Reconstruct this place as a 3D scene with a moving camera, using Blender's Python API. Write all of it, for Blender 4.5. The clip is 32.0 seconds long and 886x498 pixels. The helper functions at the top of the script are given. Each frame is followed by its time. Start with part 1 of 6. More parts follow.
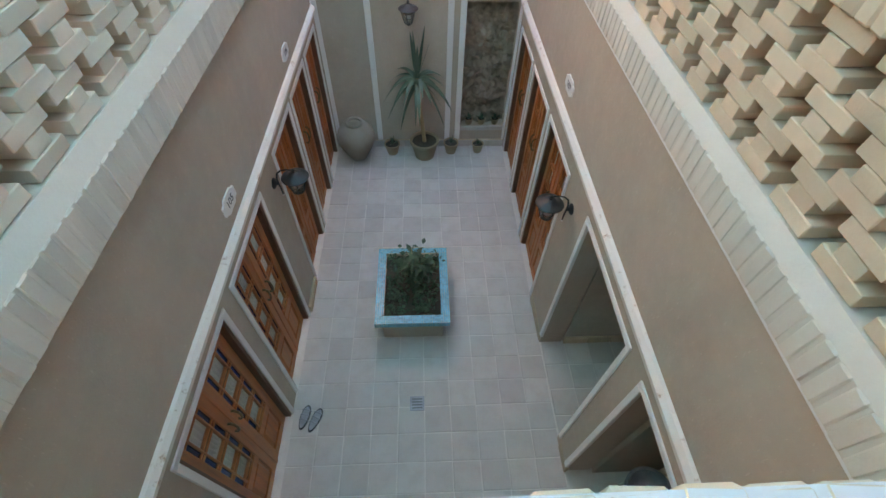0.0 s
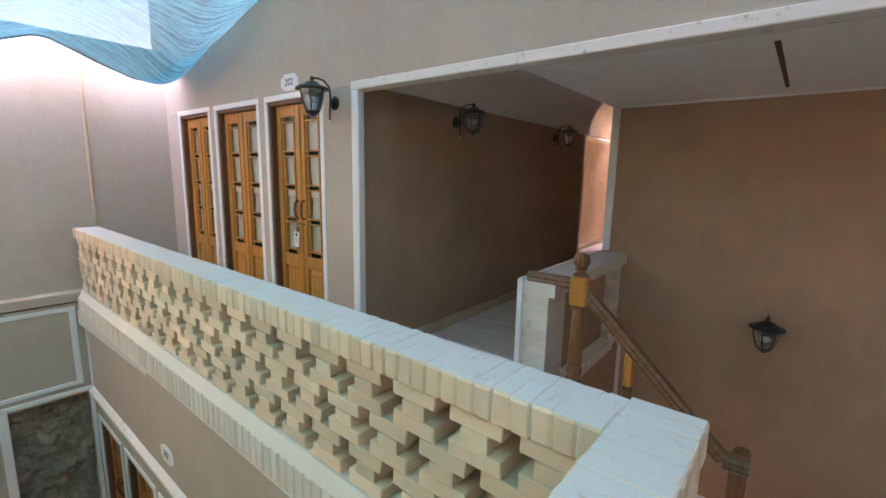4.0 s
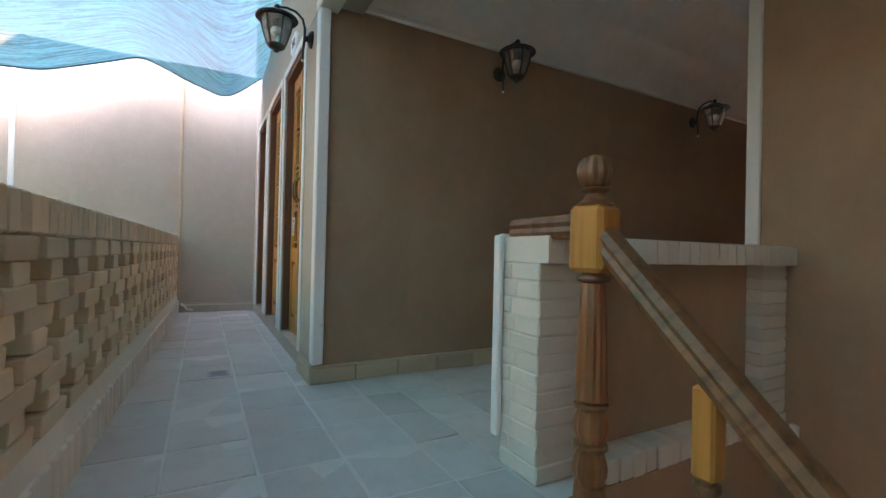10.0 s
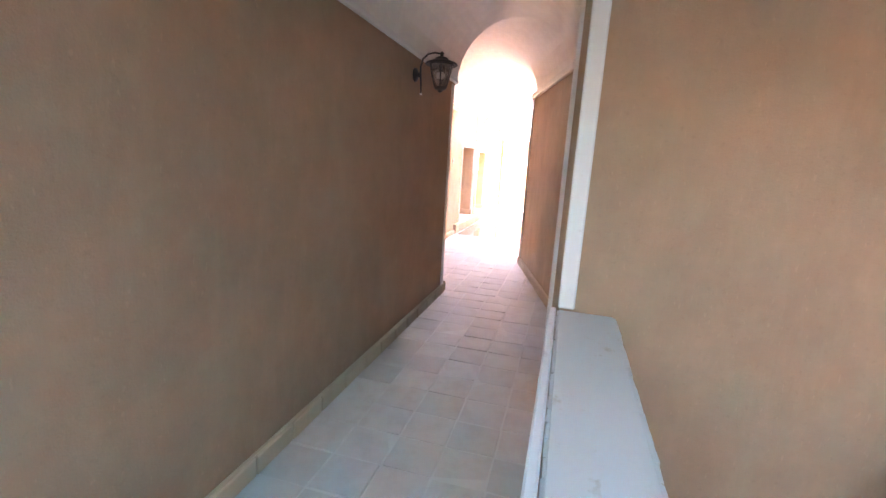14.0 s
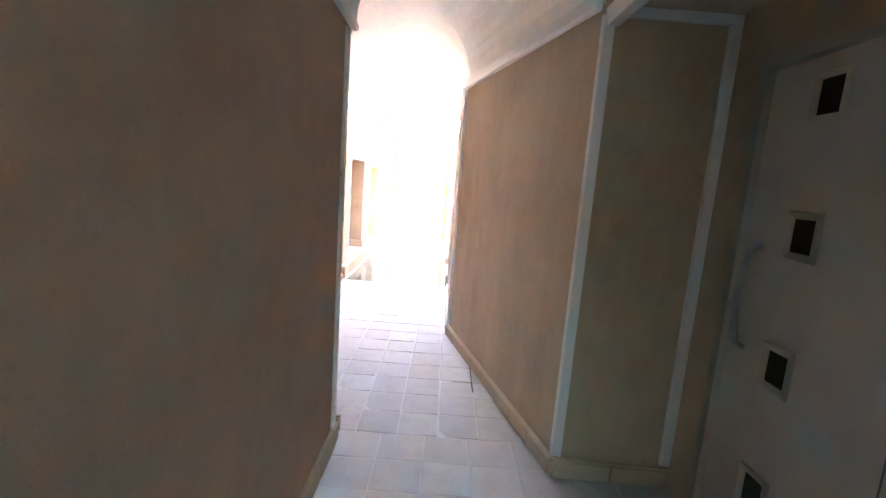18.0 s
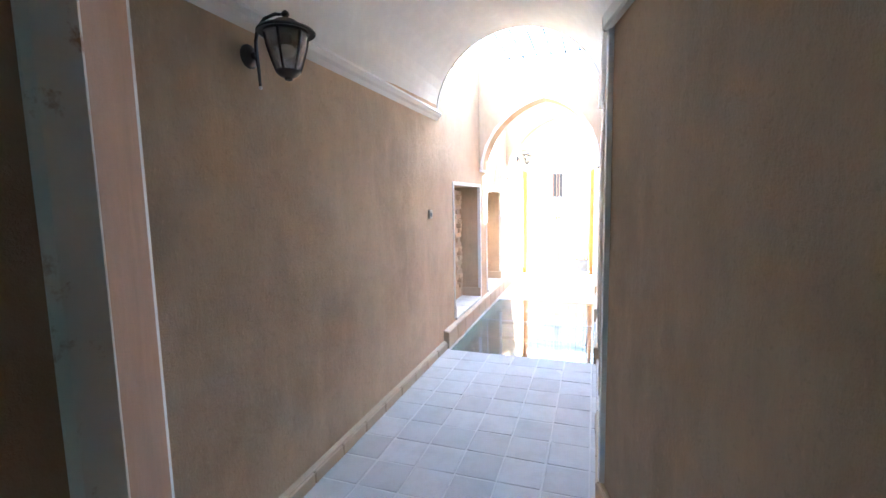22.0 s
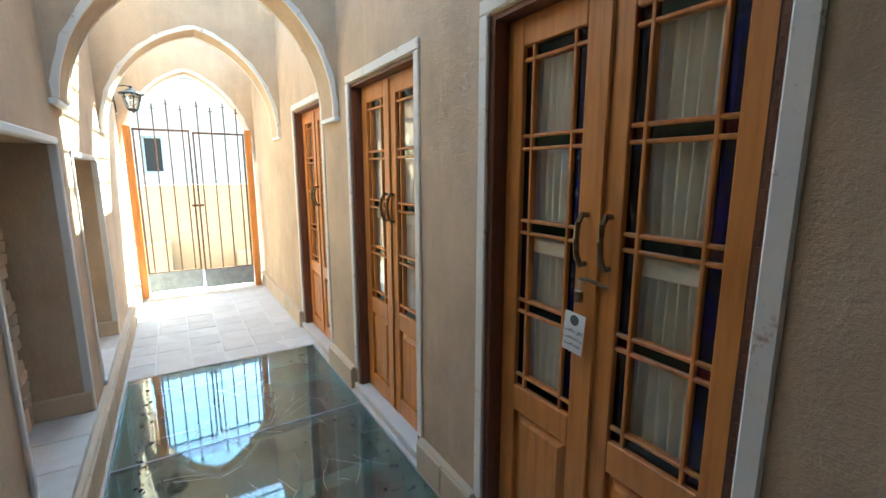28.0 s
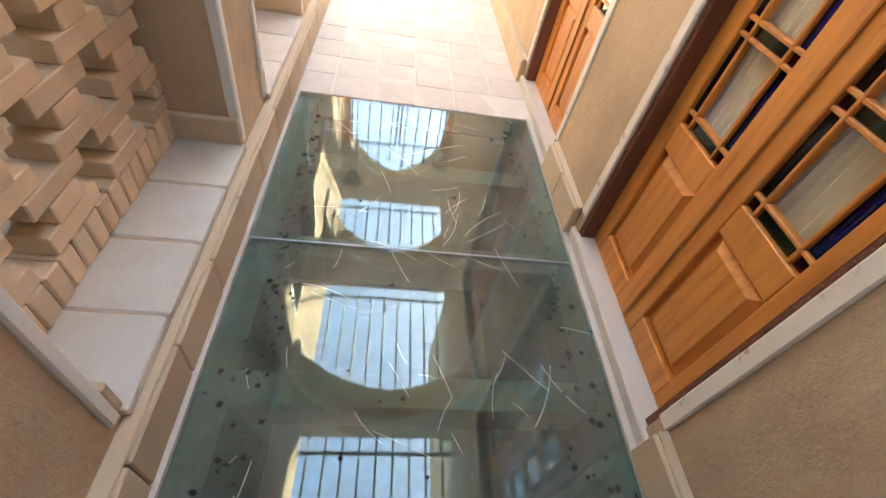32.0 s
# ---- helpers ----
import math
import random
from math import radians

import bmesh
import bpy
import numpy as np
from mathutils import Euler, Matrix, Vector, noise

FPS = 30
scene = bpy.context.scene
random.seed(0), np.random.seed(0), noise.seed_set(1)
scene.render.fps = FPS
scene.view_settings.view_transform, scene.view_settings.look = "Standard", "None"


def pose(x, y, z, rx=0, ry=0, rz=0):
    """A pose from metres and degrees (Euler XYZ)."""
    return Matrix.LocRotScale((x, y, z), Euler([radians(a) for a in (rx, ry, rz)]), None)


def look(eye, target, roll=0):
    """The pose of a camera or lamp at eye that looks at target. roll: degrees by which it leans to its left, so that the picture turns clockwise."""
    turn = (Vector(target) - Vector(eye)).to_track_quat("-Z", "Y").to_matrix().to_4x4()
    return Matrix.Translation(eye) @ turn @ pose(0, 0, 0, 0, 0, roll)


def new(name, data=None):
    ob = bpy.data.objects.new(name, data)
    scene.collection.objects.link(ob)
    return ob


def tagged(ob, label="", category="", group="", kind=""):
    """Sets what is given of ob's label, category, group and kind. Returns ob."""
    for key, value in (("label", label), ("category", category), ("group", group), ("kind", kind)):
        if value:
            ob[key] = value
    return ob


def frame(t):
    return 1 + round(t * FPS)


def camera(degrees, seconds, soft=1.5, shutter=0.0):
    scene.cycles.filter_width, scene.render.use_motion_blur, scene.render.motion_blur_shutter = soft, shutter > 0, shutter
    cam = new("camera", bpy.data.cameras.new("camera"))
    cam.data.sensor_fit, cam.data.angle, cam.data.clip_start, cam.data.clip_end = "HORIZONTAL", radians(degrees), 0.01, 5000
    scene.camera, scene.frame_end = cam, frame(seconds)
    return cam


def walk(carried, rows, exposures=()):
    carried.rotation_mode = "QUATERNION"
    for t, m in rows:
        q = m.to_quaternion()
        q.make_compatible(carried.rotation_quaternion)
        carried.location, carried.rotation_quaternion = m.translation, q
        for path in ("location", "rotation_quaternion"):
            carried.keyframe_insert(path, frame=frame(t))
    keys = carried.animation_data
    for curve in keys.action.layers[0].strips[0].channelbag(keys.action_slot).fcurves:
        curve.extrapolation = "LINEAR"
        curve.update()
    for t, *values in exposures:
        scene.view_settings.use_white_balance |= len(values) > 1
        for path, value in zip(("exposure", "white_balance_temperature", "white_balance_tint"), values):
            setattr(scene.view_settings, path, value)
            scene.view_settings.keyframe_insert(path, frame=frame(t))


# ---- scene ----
cam = camera(90.4, 32.0)
PATH = [
    (0, (0.489, 0.422, 1.351), (0.607, 1.673, -0.206), 2.1),
    (0.5, (0.469, 0.417, 1.381), (0.604, 1.668, -0.173), 3.1),
    (1, (0.377, 0.432, 1.49), (0.677, 2.136, 0.485), 3.0),
    (1.5, (0.319, 0.383, 1.535), (0.982, 2.225, 1.126), 3.1),
    (2, (0.304, 0.372, 1.56), (1.228, 2.143, 1.474), 2.5),
    (2.5, (0.319, 0.378, 1.569), (1.39, 2.062, 1.435), 1.9),
    (3, (0.365, 0.399, 1.551), (1.564, 1.988, 1.354), 1.5),
    (3.5, (0.499, 0.331, 1.542), (1.988, 1.635, 1.252), 0.8),
    (4, (0.688, 0.153, 1.546), (2.242, 1.368, 1.216), 1.1),
    (4.5, (0.818, 0.049, 1.565), (2.36, 1.275, 1.219), -0.2),
    (6.5, (1.621, 0.005, 1.203), (3.415, 0.846, 0.934), -0.5),
    (7, (1.733, -0.061, 1.198), (3.515, 0.787, 0.872), -1.5),
    (7.5, (1.876, -0.028, 1.063), (3.658, 0.86, 0.873), -1.1),
    (8, (1.964, 0.054, 0.974), (3.606, 1.182, 0.796), -1.2),
    (8.5, (2.071, 0.083, 0.907), (3.616, 1.348, 0.796), -1.7),
    (9, (2.214, 0.174, 0.792), (3.495, 1.709, 0.807), 2.3),
    (9.5, (2.313, 0.163, 0.819), (3.339, 1.88, 0.849), 1.6),
    (10, (2.417, 0.231, 0.771), (3.376, 1.986, 0.788), 1.3),
    (10.5, (2.519, 0.546, 0.807), (3.476, 2.302, 0.846), 2.9),
    (11, (2.607, 0.787, 0.958), (3.58, 2.534, 0.968), -0.5),
    (11.5, (2.737, 1.012, 1.002), (3.806, 2.703, 0.985), -0.5),
    (12, (2.871, 1.172, 1.161), (3.965, 2.844, 1.067), -0.3),
    (12.5, (2.924, 1.278, 1.233), (4.236, 2.766, 0.976), -1.5),
    (13, (2.948, 1.431, 1.409), (4.679, 2.368, 1.054), -4.1),
    (13.5, (3.003, 1.472, 1.44), (4.861, 2.087, 1.029), 3.3),
    (15.5, (3.864, 2.027, 1.509), (5.807, 2.292, 1.118), -1.2),
    (16, (4.154, 2.091, 1.492), (6.104, 2.322, 1.114), 0.9),
    (16.5, (4.466, 2.247, 1.506), (6.435, 2.373, 1.179), 1.2),
    (17, (4.756, 2.282, 1.494), (6.727, 2.295, 1.156), 0.5),
    (17.5, (5.113, 2.222, 1.524), (7.091, 2.247, 1.229), 1.2),
    (18, (5.391, 2.27, 1.5), (7.367, 2.266, 1.194), 4.3),
    (18.5, (5.747, 2.345, 1.476), (7.723, 2.33, 1.172), 1.7),
    (19, (6.062, 2.325, 1.522), (8.035, 2.324, 1.197), 0.4),
    (19.5, (6.351, 2.225, 1.55), (8.33, 2.303, 1.271), 0.2),
    (20, (6.459, 2.259, 1.578), (8.44, 2.354, 1.324), -0.3),
    (20.5, (6.602, 2.385, 1.578), (8.588, 2.452, 1.352), -1.0),
    (21, (6.803, 2.367, 1.542), (8.789, 2.397, 1.314), -1.6),
    (21.5, (7.09, 2.237, 1.571), (9.051, 2.571, 1.356), -1.1),
    (22, (7.306, 2.211, 1.56), (9.185, 2.861, 1.34), -1.1),
    (22.5, (7.606, 2.297, 1.595), (9.44, 3.064, 1.379), 1.3),
    (23, (7.928, 2.289, 1.576), (9.737, 3.114, 1.36), 0.3),
    (23.5, (8.228, 2.286, 1.589), (9.95, 3.27, 1.336), 1.0),
    (24, (8.556, 2.479, 1.591), (10.267, 3.464, 1.268), 1.0),
    (24.5, (8.828, 2.588, 1.59), (10.589, 3.476, 1.26), -0.1),
    (25, (9.152, 2.636, 1.608), (10.946, 3.455, 1.274), 0.1),
    (25.5, (9.306, 2.766, 1.589), (11.23, 3.186, 1.239), 0.1),
    (26, (9.421, 3.013, 1.628), (11.342, 2.571, 1.293), -2.5),
    (26.5, (9.501, 3.137, 1.61), (11.276, 2.275, 1.286), -1.5),
    (28.5, (10.325, 3.205, 1.572), (11.916, 2.053, 1.196), 1.2),
    (29, (10.551, 3.22, 1.554), (11.909, 1.817, 1.125), 2.3),
    (29.5, (10.872, 3.176, 1.539), (12.275, 1.894, 0.915), 5.8),
    (30, (11.043, 3.15, 1.469), (12.503, 2.002, 0.726), 9.1),
    (30.5, (11.239, 3.205, 1.477), (12.717, 2.141, 0.649), 11.3),
    (31, (11.362, 3.245, 1.449), (12.821, 2.353, 0.411), 13.7),
    (31.5, (11.434, 3.206, 1.419), (12.781, 2.574, 0.083), 16.1),
    (32, (11.537, 3.097, 1.42), (12.882, 2.798, -0.029), 13.9),
]
EXPOSURES = [   # seconds, stops, kelvin, tint
    (0, 5.2, 8900, 54), (1.0, 5.1, 8400, 42), (1.5, 4.2, 8500, 40), (2.0, 3.6, 9000, 36), (3.0, 4.2, 9200, 40), (4.0, 5.0, 9400, 43), (7.0, 6.0, 8200, 36), (8.0, 6.15, 8000, 36), (9.0, 5.25, 8600, 33), (10.0, 4.95, 9300, 33), (12.0, 5.65, 9300, 31), (13.0, 6.5, 8300, 43),
    (16.0, 6.85, 7500, 36), (17.5, 6.9, 6400, 20), (19.0, 6.1, 6100, 12), (21.0, 5.85, 5200, 2), (22.0, 5.4, 5400, 2), (23.0, 4.7, 5800, 0), (24.0, 4.2, 6400, 2), (26.0, 3.9, 5800, -2), (29.0, 3.55, 5500, -15), (31.0, 3.55, 5750, -9), (32.0, 4.1, 7300, 2),
]
walk(cam, [(t, look(eye, target, roll)) for t, eye, target, roll in PATH], EXPOSURES)

# ---- world, sun ----
world = bpy.data.worlds.new("sky")
scene.world = world
world.use_nodes = True
wn, wl = world.node_tree.nodes, world.node_tree.links
wn.clear()
SUN_EL, SUN_AZ = 42.0, 135.0      # height, and bearing clockwise from +y
sky = wn.new("ShaderNodeTexSky")
sky.sky_type = "NISHITA"
sky.sun_disc = False
sky.dust_density, sky.ozone_density = 0.8, 1.2
sky.sun_elevation, sky.sun_rotation = radians(SUN_EL), radians(SUN_AZ)
bg = wn.new("ShaderNodeBackground")
bg.inputs["Strength"].default_value = 0.15
wout = wn.new("ShaderNodeOutputWorld")
wl.new(sky.outputs[0], bg.inputs[0])
wl.new(bg.outputs[0], wout.inputs[0])
sun_data = bpy.data.lights.new("sun", "SUN")
sun_data.energy, sun_data.angle, sun_data.color = 5.0, radians(0.6), (1.0, 0.92, 0.80)
sun = new("sun", sun_data)
ce = math.cos(radians(SUN_EL))
sun_dir = Vector((math.sin(radians(SUN_AZ)) * ce, math.cos(radians(SUN_AZ)) * ce, math.sin(radians(SUN_EL))))
sun.matrix_world = look(sun_dir * 40, (0, 0, 0))


# ---- materials ----
class Tree:
    """A short way to write node materials."""

    def __init__(self, name):
        self.mat = bpy.data.materials.new(name)
        self.mat.use_nodes = True
        self.n, self.l = self.mat.node_tree.nodes, self.mat.node_tree.links
        self.bsdf = self.n["Principled BSDF"]
        tc = self.n.new("ShaderNodeTexCoord")
        self.obj = tc.outputs["Object"]
        geo = self.n.new("ShaderNodeNewGeometry")
        self.pos = geo.outputs["Position"]
        self.island = geo.outputs["Random Per Island"]
        self.rnd = self.n.new("ShaderNodeObjectInfo").outputs["Random"]

    def noise(self, scale, detail=5, rough=0.6, vec=None, stretch=None):
        t = self.n.new("ShaderNodeTexNoise")
        t.inputs["Scale"].default_value, t.inputs["Detail"].default_value = scale, detail
        t.inputs["Roughness"].default_value = rough
        v = vec or self.pos
        if stretch:
            m = self.n.new("ShaderNodeMapping")
            m.inputs["Scale"].default_value = stretch
            self.l.new(v, m.inputs[0])
            v = m.outputs[0]
        self.l.new(v, t.inputs["Vector"])
        return t.outputs["Fac"]

    def ramp(self, fac, stops):
        r = self.n.new("ShaderNodeValToRGB")
        e = r.color_ramp.elements
        while len(e) < len(stops):
            e.new(0.5)
        for k, (p, c) in zip(e, stops):
            k.position, k.color = p, (*c, 1) if len(c) == 3 else c
        self.l.new(fac, r.inputs[0])
        return r.outputs[0]

    def mix(self, fac, a, b, kind="MIX"):
        m = self.n.new("ShaderNodeMix")
        m.data_type, m.blend_type = "RGBA", kind
        for sock, v in ((m.inputs[0], fac), (m.inputs[6], a), (m.inputs[7], b)):
            if isinstance(v, (int, float)):
                sock.default_value = v
            elif isinstance(v, tuple):
                sock.default_value = (*v, 1)
            else:
                self.l.new(v, sock)
        return m.outputs[2]

    def math(self, op, a, b):
        m = self.n.new("ShaderNodeMath")
        m.operation = op
        for sock, v in ((m.inputs[0], a), (m.inputs[1], b)):
            if isinstance(v, (int, float)):
                sock.default_value = v
            else:
                self.l.new(v, sock)
        return m.outputs[0]

    def gloss(self, least):
        """The share that a pane mirrors, by its angle."""
        lw = self.n.new("ShaderNodeLayerWeight")
        lw.inputs[0].default_value = 0.5
        return self.math("ADD", self.math("MULTIPLY", self.math("POWER", lw.outputs["Facing"], 4.0), 0.9), least)

    def bump(self, height, strength=0.3, dist=0.01, after=None):
        b = self.n.new("ShaderNodeBump")
        b.inputs["Strength"].default_value, b.inputs["Distance"].default_value = strength, dist
        self.l.new(height, b.inputs["Height"])
        if after:
            self.l.new(after, b.inputs["Normal"])
        self.l.new(b.outputs[0], self.bsdf.inputs["Normal"])
        return b.outputs[0]

    def set(self, color=None, rough=0.7, metal=0.0, **other):
        for key, v in (("Base Color", color), ("Roughness", rough), ("Metallic", metal), *((k.replace("_", " "), w) for k, w in other.items())):
            if v is None:
                continue
            s = self.bsdf.inputs[key]
            if isinstance(v, tuple):
                s.default_value = (*v, 1)
            elif isinstance(v, (int, float)):
                s.default_value = v
            else:
                self.l.new(v, s)
        return self.mat


def shade(c, k):
    return tuple(min(1.0, v * k) for v in c)


def mat_plaster(name, c, vary=0.14, grain=0.9, rough=0.9, straw=0.25, blotch=1.3):
    t = Tree(name)
    big, mid, fine = t.noise(blotch, 4), t.noise(9, 6, 0.65), t.noise(120, 4, 0.7)
    col = t.ramp(big, [(0.3, shade(c, 1 - vary)), (0.7, shade(c, 1 + vary))])
    col = t.mix(t.math("MULTIPLY", mid, 0.35), col, t.ramp(mid, [(0.35, shade(c, 0.72)), (0.7, shade(c, 1.2))]))
    streak = t.noise(2.6, 5, 0.7, stretch=(2.4, 2.4, 0.6))
    col = t.mix(t.ramp(streak, [(0.48, (0, 0, 0)), (0.72, (2.2 * vary,) * 3)]), col, shade(c, 1.28))
    col = t.mix(t.ramp(t.noise(38, 3, 0.6), [(0.60, (0, 0, 0)), (0.72, (1.6 * vary,) * 3)]), col, shade(c, 0.7))
    flecks = t.noise(75, 2, 0.5, stretch=(1, 1, 0.35))
    col = t.mix(t.ramp(flecks, [(0.66, (0, 0, 0)), (0.74, (straw, straw, straw))]), col, shade(c, 1.45))
    b = t.bump(mid, 0.25 * grain, 0.02)
    t.bump(t.math("ADD", fine, t.math("MULTIPLY", flecks, 0.6)), 0.45 * grain, 0.004, b)
    return t.set(col, rough)


def mat_piece(name, c, vary=0.22, rough=0.85, grain=0.6, dirt=(0.25, 0.21, 0.16), amount=0.3, scale=6):
    """Bricks and tiles: each object or island a little different."""
    t = Tree(name)
    r = t.math("FRACT", t.math("ADD", t.rnd, t.island), 0.0)
    col = t.ramp(r, [(0.0, shade(c, 1 - vary)), (0.5, c), (1.0, shade(c, 1 + vary))])
    n, f = t.noise(scale, 6, 0.65), t.noise(90, 4, 0.7)
    col = t.mix(t.ramp(n, [(0.45, (0, 0, 0)), (0.75, (amount, amount, amount))]), col, dirt)
    col = t.mix(t.math("MULTIPLY", f, 0.22), col, shade(c, 1.4))
    b = t.bump(n, 0.35 * grain, 0.012)
    t.bump(f, 0.4 * grain, 0.003, b)
    return t.set(col, rough)


def mat_paint(name, c, rough=0.5, wear=0.12, under=(0.5, 0.44, 0.36)):
    t = Tree(name)
    n, f = t.noise(14, 6, 0.7), t.noise(120, 3)
    chips = t.ramp(n, [(0.66 - wear * 0.3, (0, 0, 0)), (0.70, (1, 1, 1))])
    col = t.mix(t.math("MULTIPLY", f, 0.25), c, shade(c, 0.82))
    col = t.mix(t.math("MULTIPLY", chips, min(1, wear * 5)), col, under)
    b = t.bump(n, 0.2, 0.006)
    t.bump(f, 0.15, 0.002, b)
    return t.set(col, rough)


def mat_wood(name, c, dark, rough=0.38, scale=1.0):
    t = Tree(name)
    g = t.noise(5 * scale, 6, 0.62, vec=t.obj, stretch=(7, 7, 0.5))
    f = t.noise(40 * scale, 4, 0.6, vec=t.obj, stretch=(9, 9, 0.3))
    col = t.ramp(g, [(0.3, dark), (0.5, c), (0.75, shade(c, 1.25))])
    col = t.mix(t.math("MULTIPLY", f, 0.4), col, dark)
    col = t.mix(t.ramp(t.rnd, [(0, (0.0, 0.0, 0.0)), (1, (0.3, 0.3, 0.3))]), col, shade(c, 0.8))
    t.bump(f, 0.12, 0.002)
    return t.set(col, t.ramp(g, [(0, (rough - 0.08,) * 3), (1, (rough + 0.15,) * 3)]))


def mat_plain(name, c, rough=0.5, metal=0.0, vary=0.15, scale=30, bump=0.1, **kw):
    t = Tree(name)
    n = t.noise(scale, 4)
    col = t.ramp(n, [(0.25, shade(c, 1 - vary)), (0.75, shade(c, 1 + vary))])
    if bump:
        t.bump(n, bump, 0.003)
    return t.set(col, rough, metal, **kw)


def mat_glass(name, c, ior=1.5):
    """A thin pane: tinted clear, with a mirror's gloss by its angle."""
    t = Tree(name)
    clear, gloss = t.n.new("ShaderNodeBsdfTransparent"), t.n.new("ShaderNodeBsdfGlossy")
    clear.inputs[0].default_value = (*c, 1)
    gloss.inputs["Roughness"].default_value = 0.015
    m = t.n.new("ShaderNodeMixShader")
    t.l.new(t.gloss(0.03 * ior), m.inputs[0])
    t.l.new(clear.outputs[0], m.inputs[1])
    t.l.new(gloss.outputs[0], m.inputs[2])
    t.l.new(m.outputs[0], t.n["Material Output"].inputs[0])
    return t.mat


CLAY = (0.41, 0.262, 0.172)
M_clay = mat_plaster("clay_plaster", CLAY)
M_clay_warm = mat_plaster("warm_clay_plaster", (0.52, 0.392, 0.265), 0.22, 1.9)
M_clay_yard = mat_plaster("yard_clay_plaster", (0.48, 0.40, 0.32), 0.08, 1.0, straw=0.35)
M_gypsum = mat_plaster("white_gypsum", (0.84, 0.83, 0.80), 0.04, 0.3, 0.8, straw=0.0)
M_white = mat_paint("white_trim_paint", (0.80, 0.80, 0.78), 0.55, 0.10)
M_white_worn = mat_paint("worn_white_paint", (0.76, 0.72, 0.66), 0.7, 0.24, CLAY)
M_limed = mat_paint("limed_brick_top", (0.66, 0.65, 0.62), 0.85, 0.16, (0.52, 0.45, 0.36))
M_brick = mat_piece("buff_brick", (0.66, 0.515, 0.375), 0.16, 0.9, 1.3, (0.45, 0.33, 0.2), 0.30)
M_brick_white = mat_piece("whitewashed_brick", (0.64, 0.595, 0.52), 0.08, 0.85, 1.5, (0.5, 0.44, 0.34), 0.2)
M_brick_pale = mat_piece("pale_washed_brick", (0.68, 0.61, 0.50), 0.10, 0.88, 1.3, (0.5, 0.42, 0.32), 0.25)
M_mortar = mat_plaster("lime_mortar", (0.50, 0.44, 0.34), 0.1)
M_tile = mat_piece("grey_cement_tile", (0.50, 0.485, 0.45), 0.10, 0.75, 1.0, (0.30, 0.27, 0.23), 0.4)
M_tile_warm = mat_piece("beige_clay_tile", (0.56, 0.53, 0.485), 0.07, 0.75, 0.8, (0.36, 0.29, 0.23), 0.4)
M_joint = mat_plaster("tile_joint", (0.62, 0.60, 0.55), 0.1)
M_skirt = mat_piece("skirting_tile", (0.50, 0.40, 0.28), 0.14, 0.8, 0.5, (0.4, 0.33, 0.25), 0.3)
M_wood = mat_wood("varnished_pine", (0.62, 0.255, 0.058), (0.40, 0.135, 0.028))
M_wood_red = mat_wood("red_varnished_pine", (0.58, 0.17, 0.045), (0.36, 0.085, 0.022))
M_wood_dark = mat_wood("carved_reveal_wood", (0.19, 0.075, 0.04), (0.08, 0.03, 0.018), 0.5, 3.0)
M_rail = mat_wood("turned_beech", (0.24, 0.105, 0.045), (0.09, 0.036, 0.018), 0.35)
M_newel = mat_wood("red_brown_beech", (0.33, 0.125, 0.05), (0.15, 0.05, 0.022), 0.32)
M_iron = mat_plain("black_iron", (0.018, 0.019, 0.021), 0.42, 0.0, 0.3, 60, 0.15)
M_brass = mat_plain("aged_bronze", (0.20, 0.14, 0.08), 0.4, 0.9, 0.3, 40)
M_steel = mat_plain("grey_steel", (0.30, 0.33, 0.36), 0.5, 0.5, 0.25, 12)
M_rust = mat_plain("rusty_steel", (0.17, 0.09, 0.05), 0.7, 0.3, 0.4, 25)
# bars darkened in their colour to look backlit against the sky
M_grille = mat_plain("backlit_grille_steel", (0.05, 0.048, 0.05), 0.6, 0.3, 0.3, 25)
M_net_rib = mat_plain("net_hem", (0.02, 0.06, 0.08), 0.8)
# near-black: shade of unlit rooms put into colour; also drip spots, panes
M_dark = mat_plain("shade_and_drip_black", (0.02, 0.018, 0.016), 0.9)
M_clear = mat_glass("clear_glass", (0.98, 0.985, 0.98))
M_blue = mat_glass("blue_glass", (0.03, 0.06, 0.50))
M_green = mat_glass("green_glass", (0.04, 0.24, 0.12))
M_smoked = mat_glass("smoked_glass", (0.08, 0.09, 0.11))
M_red = mat_glass("red_glass", (0.55, 0.05, 0.06))
M_curtain = mat_plain("cream_curtain", (0.86, 0.82, 0.71), 0.9, 0, 0.06, 60, 0.2, Sheen_Weight=0.3)
M_plate = mat_plain("white_enamel", (0.80, 0.80, 0.78), 0.35, 0, 0.04)
M_ink = mat_plain("grey_ink", (0.10, 0.11, 0.12), 0.6, 0, 0.05)
M_switch = mat_plain("ivory_plastic", (0.62, 0.58, 0.48), 0.4, 0, 0.05)
M_metal_door = mat_plain("beige_painted_steel", (0.42, 0.40, 0.34), 0.42, 0.0, 0.08, 4)
M_mosaic = mat_piece("blue_mosaic", (0.005, 0.40, 0.52), 0.3, 0.3, 0.2, (0.04, 0.46, 0.55), 0.2)
M_soil = mat_piece("garden_soil", (0.07, 0.05, 0.035), 0.3, 0.95, 1.5)
M_terracotta = mat_piece("terracotta", (0.36, 0.26, 0.17), 0.1, 0.85, 0.6, (0.3, 0.26, 0.2), 0.4)
M_urn = mat_piece("weathered_clay_urn", (0.30, 0.27, 0.22), 0.1, 0.9, 0.9, (0.24, 0.16, 0.1), 0.6, 4)
M_leaf = mat_piece("green_leaf", (0.045, 0.10, 0.055), 0.4, 0.5, 0.2, (0.08, 0.12, 0.04), 0.3)
M_yucca = mat_piece("yucca_leaf", (0.06, 0.13, 0.09), 0.35, 0.45, 0.2, (0.10, 0.14, 0.07), 0.3)
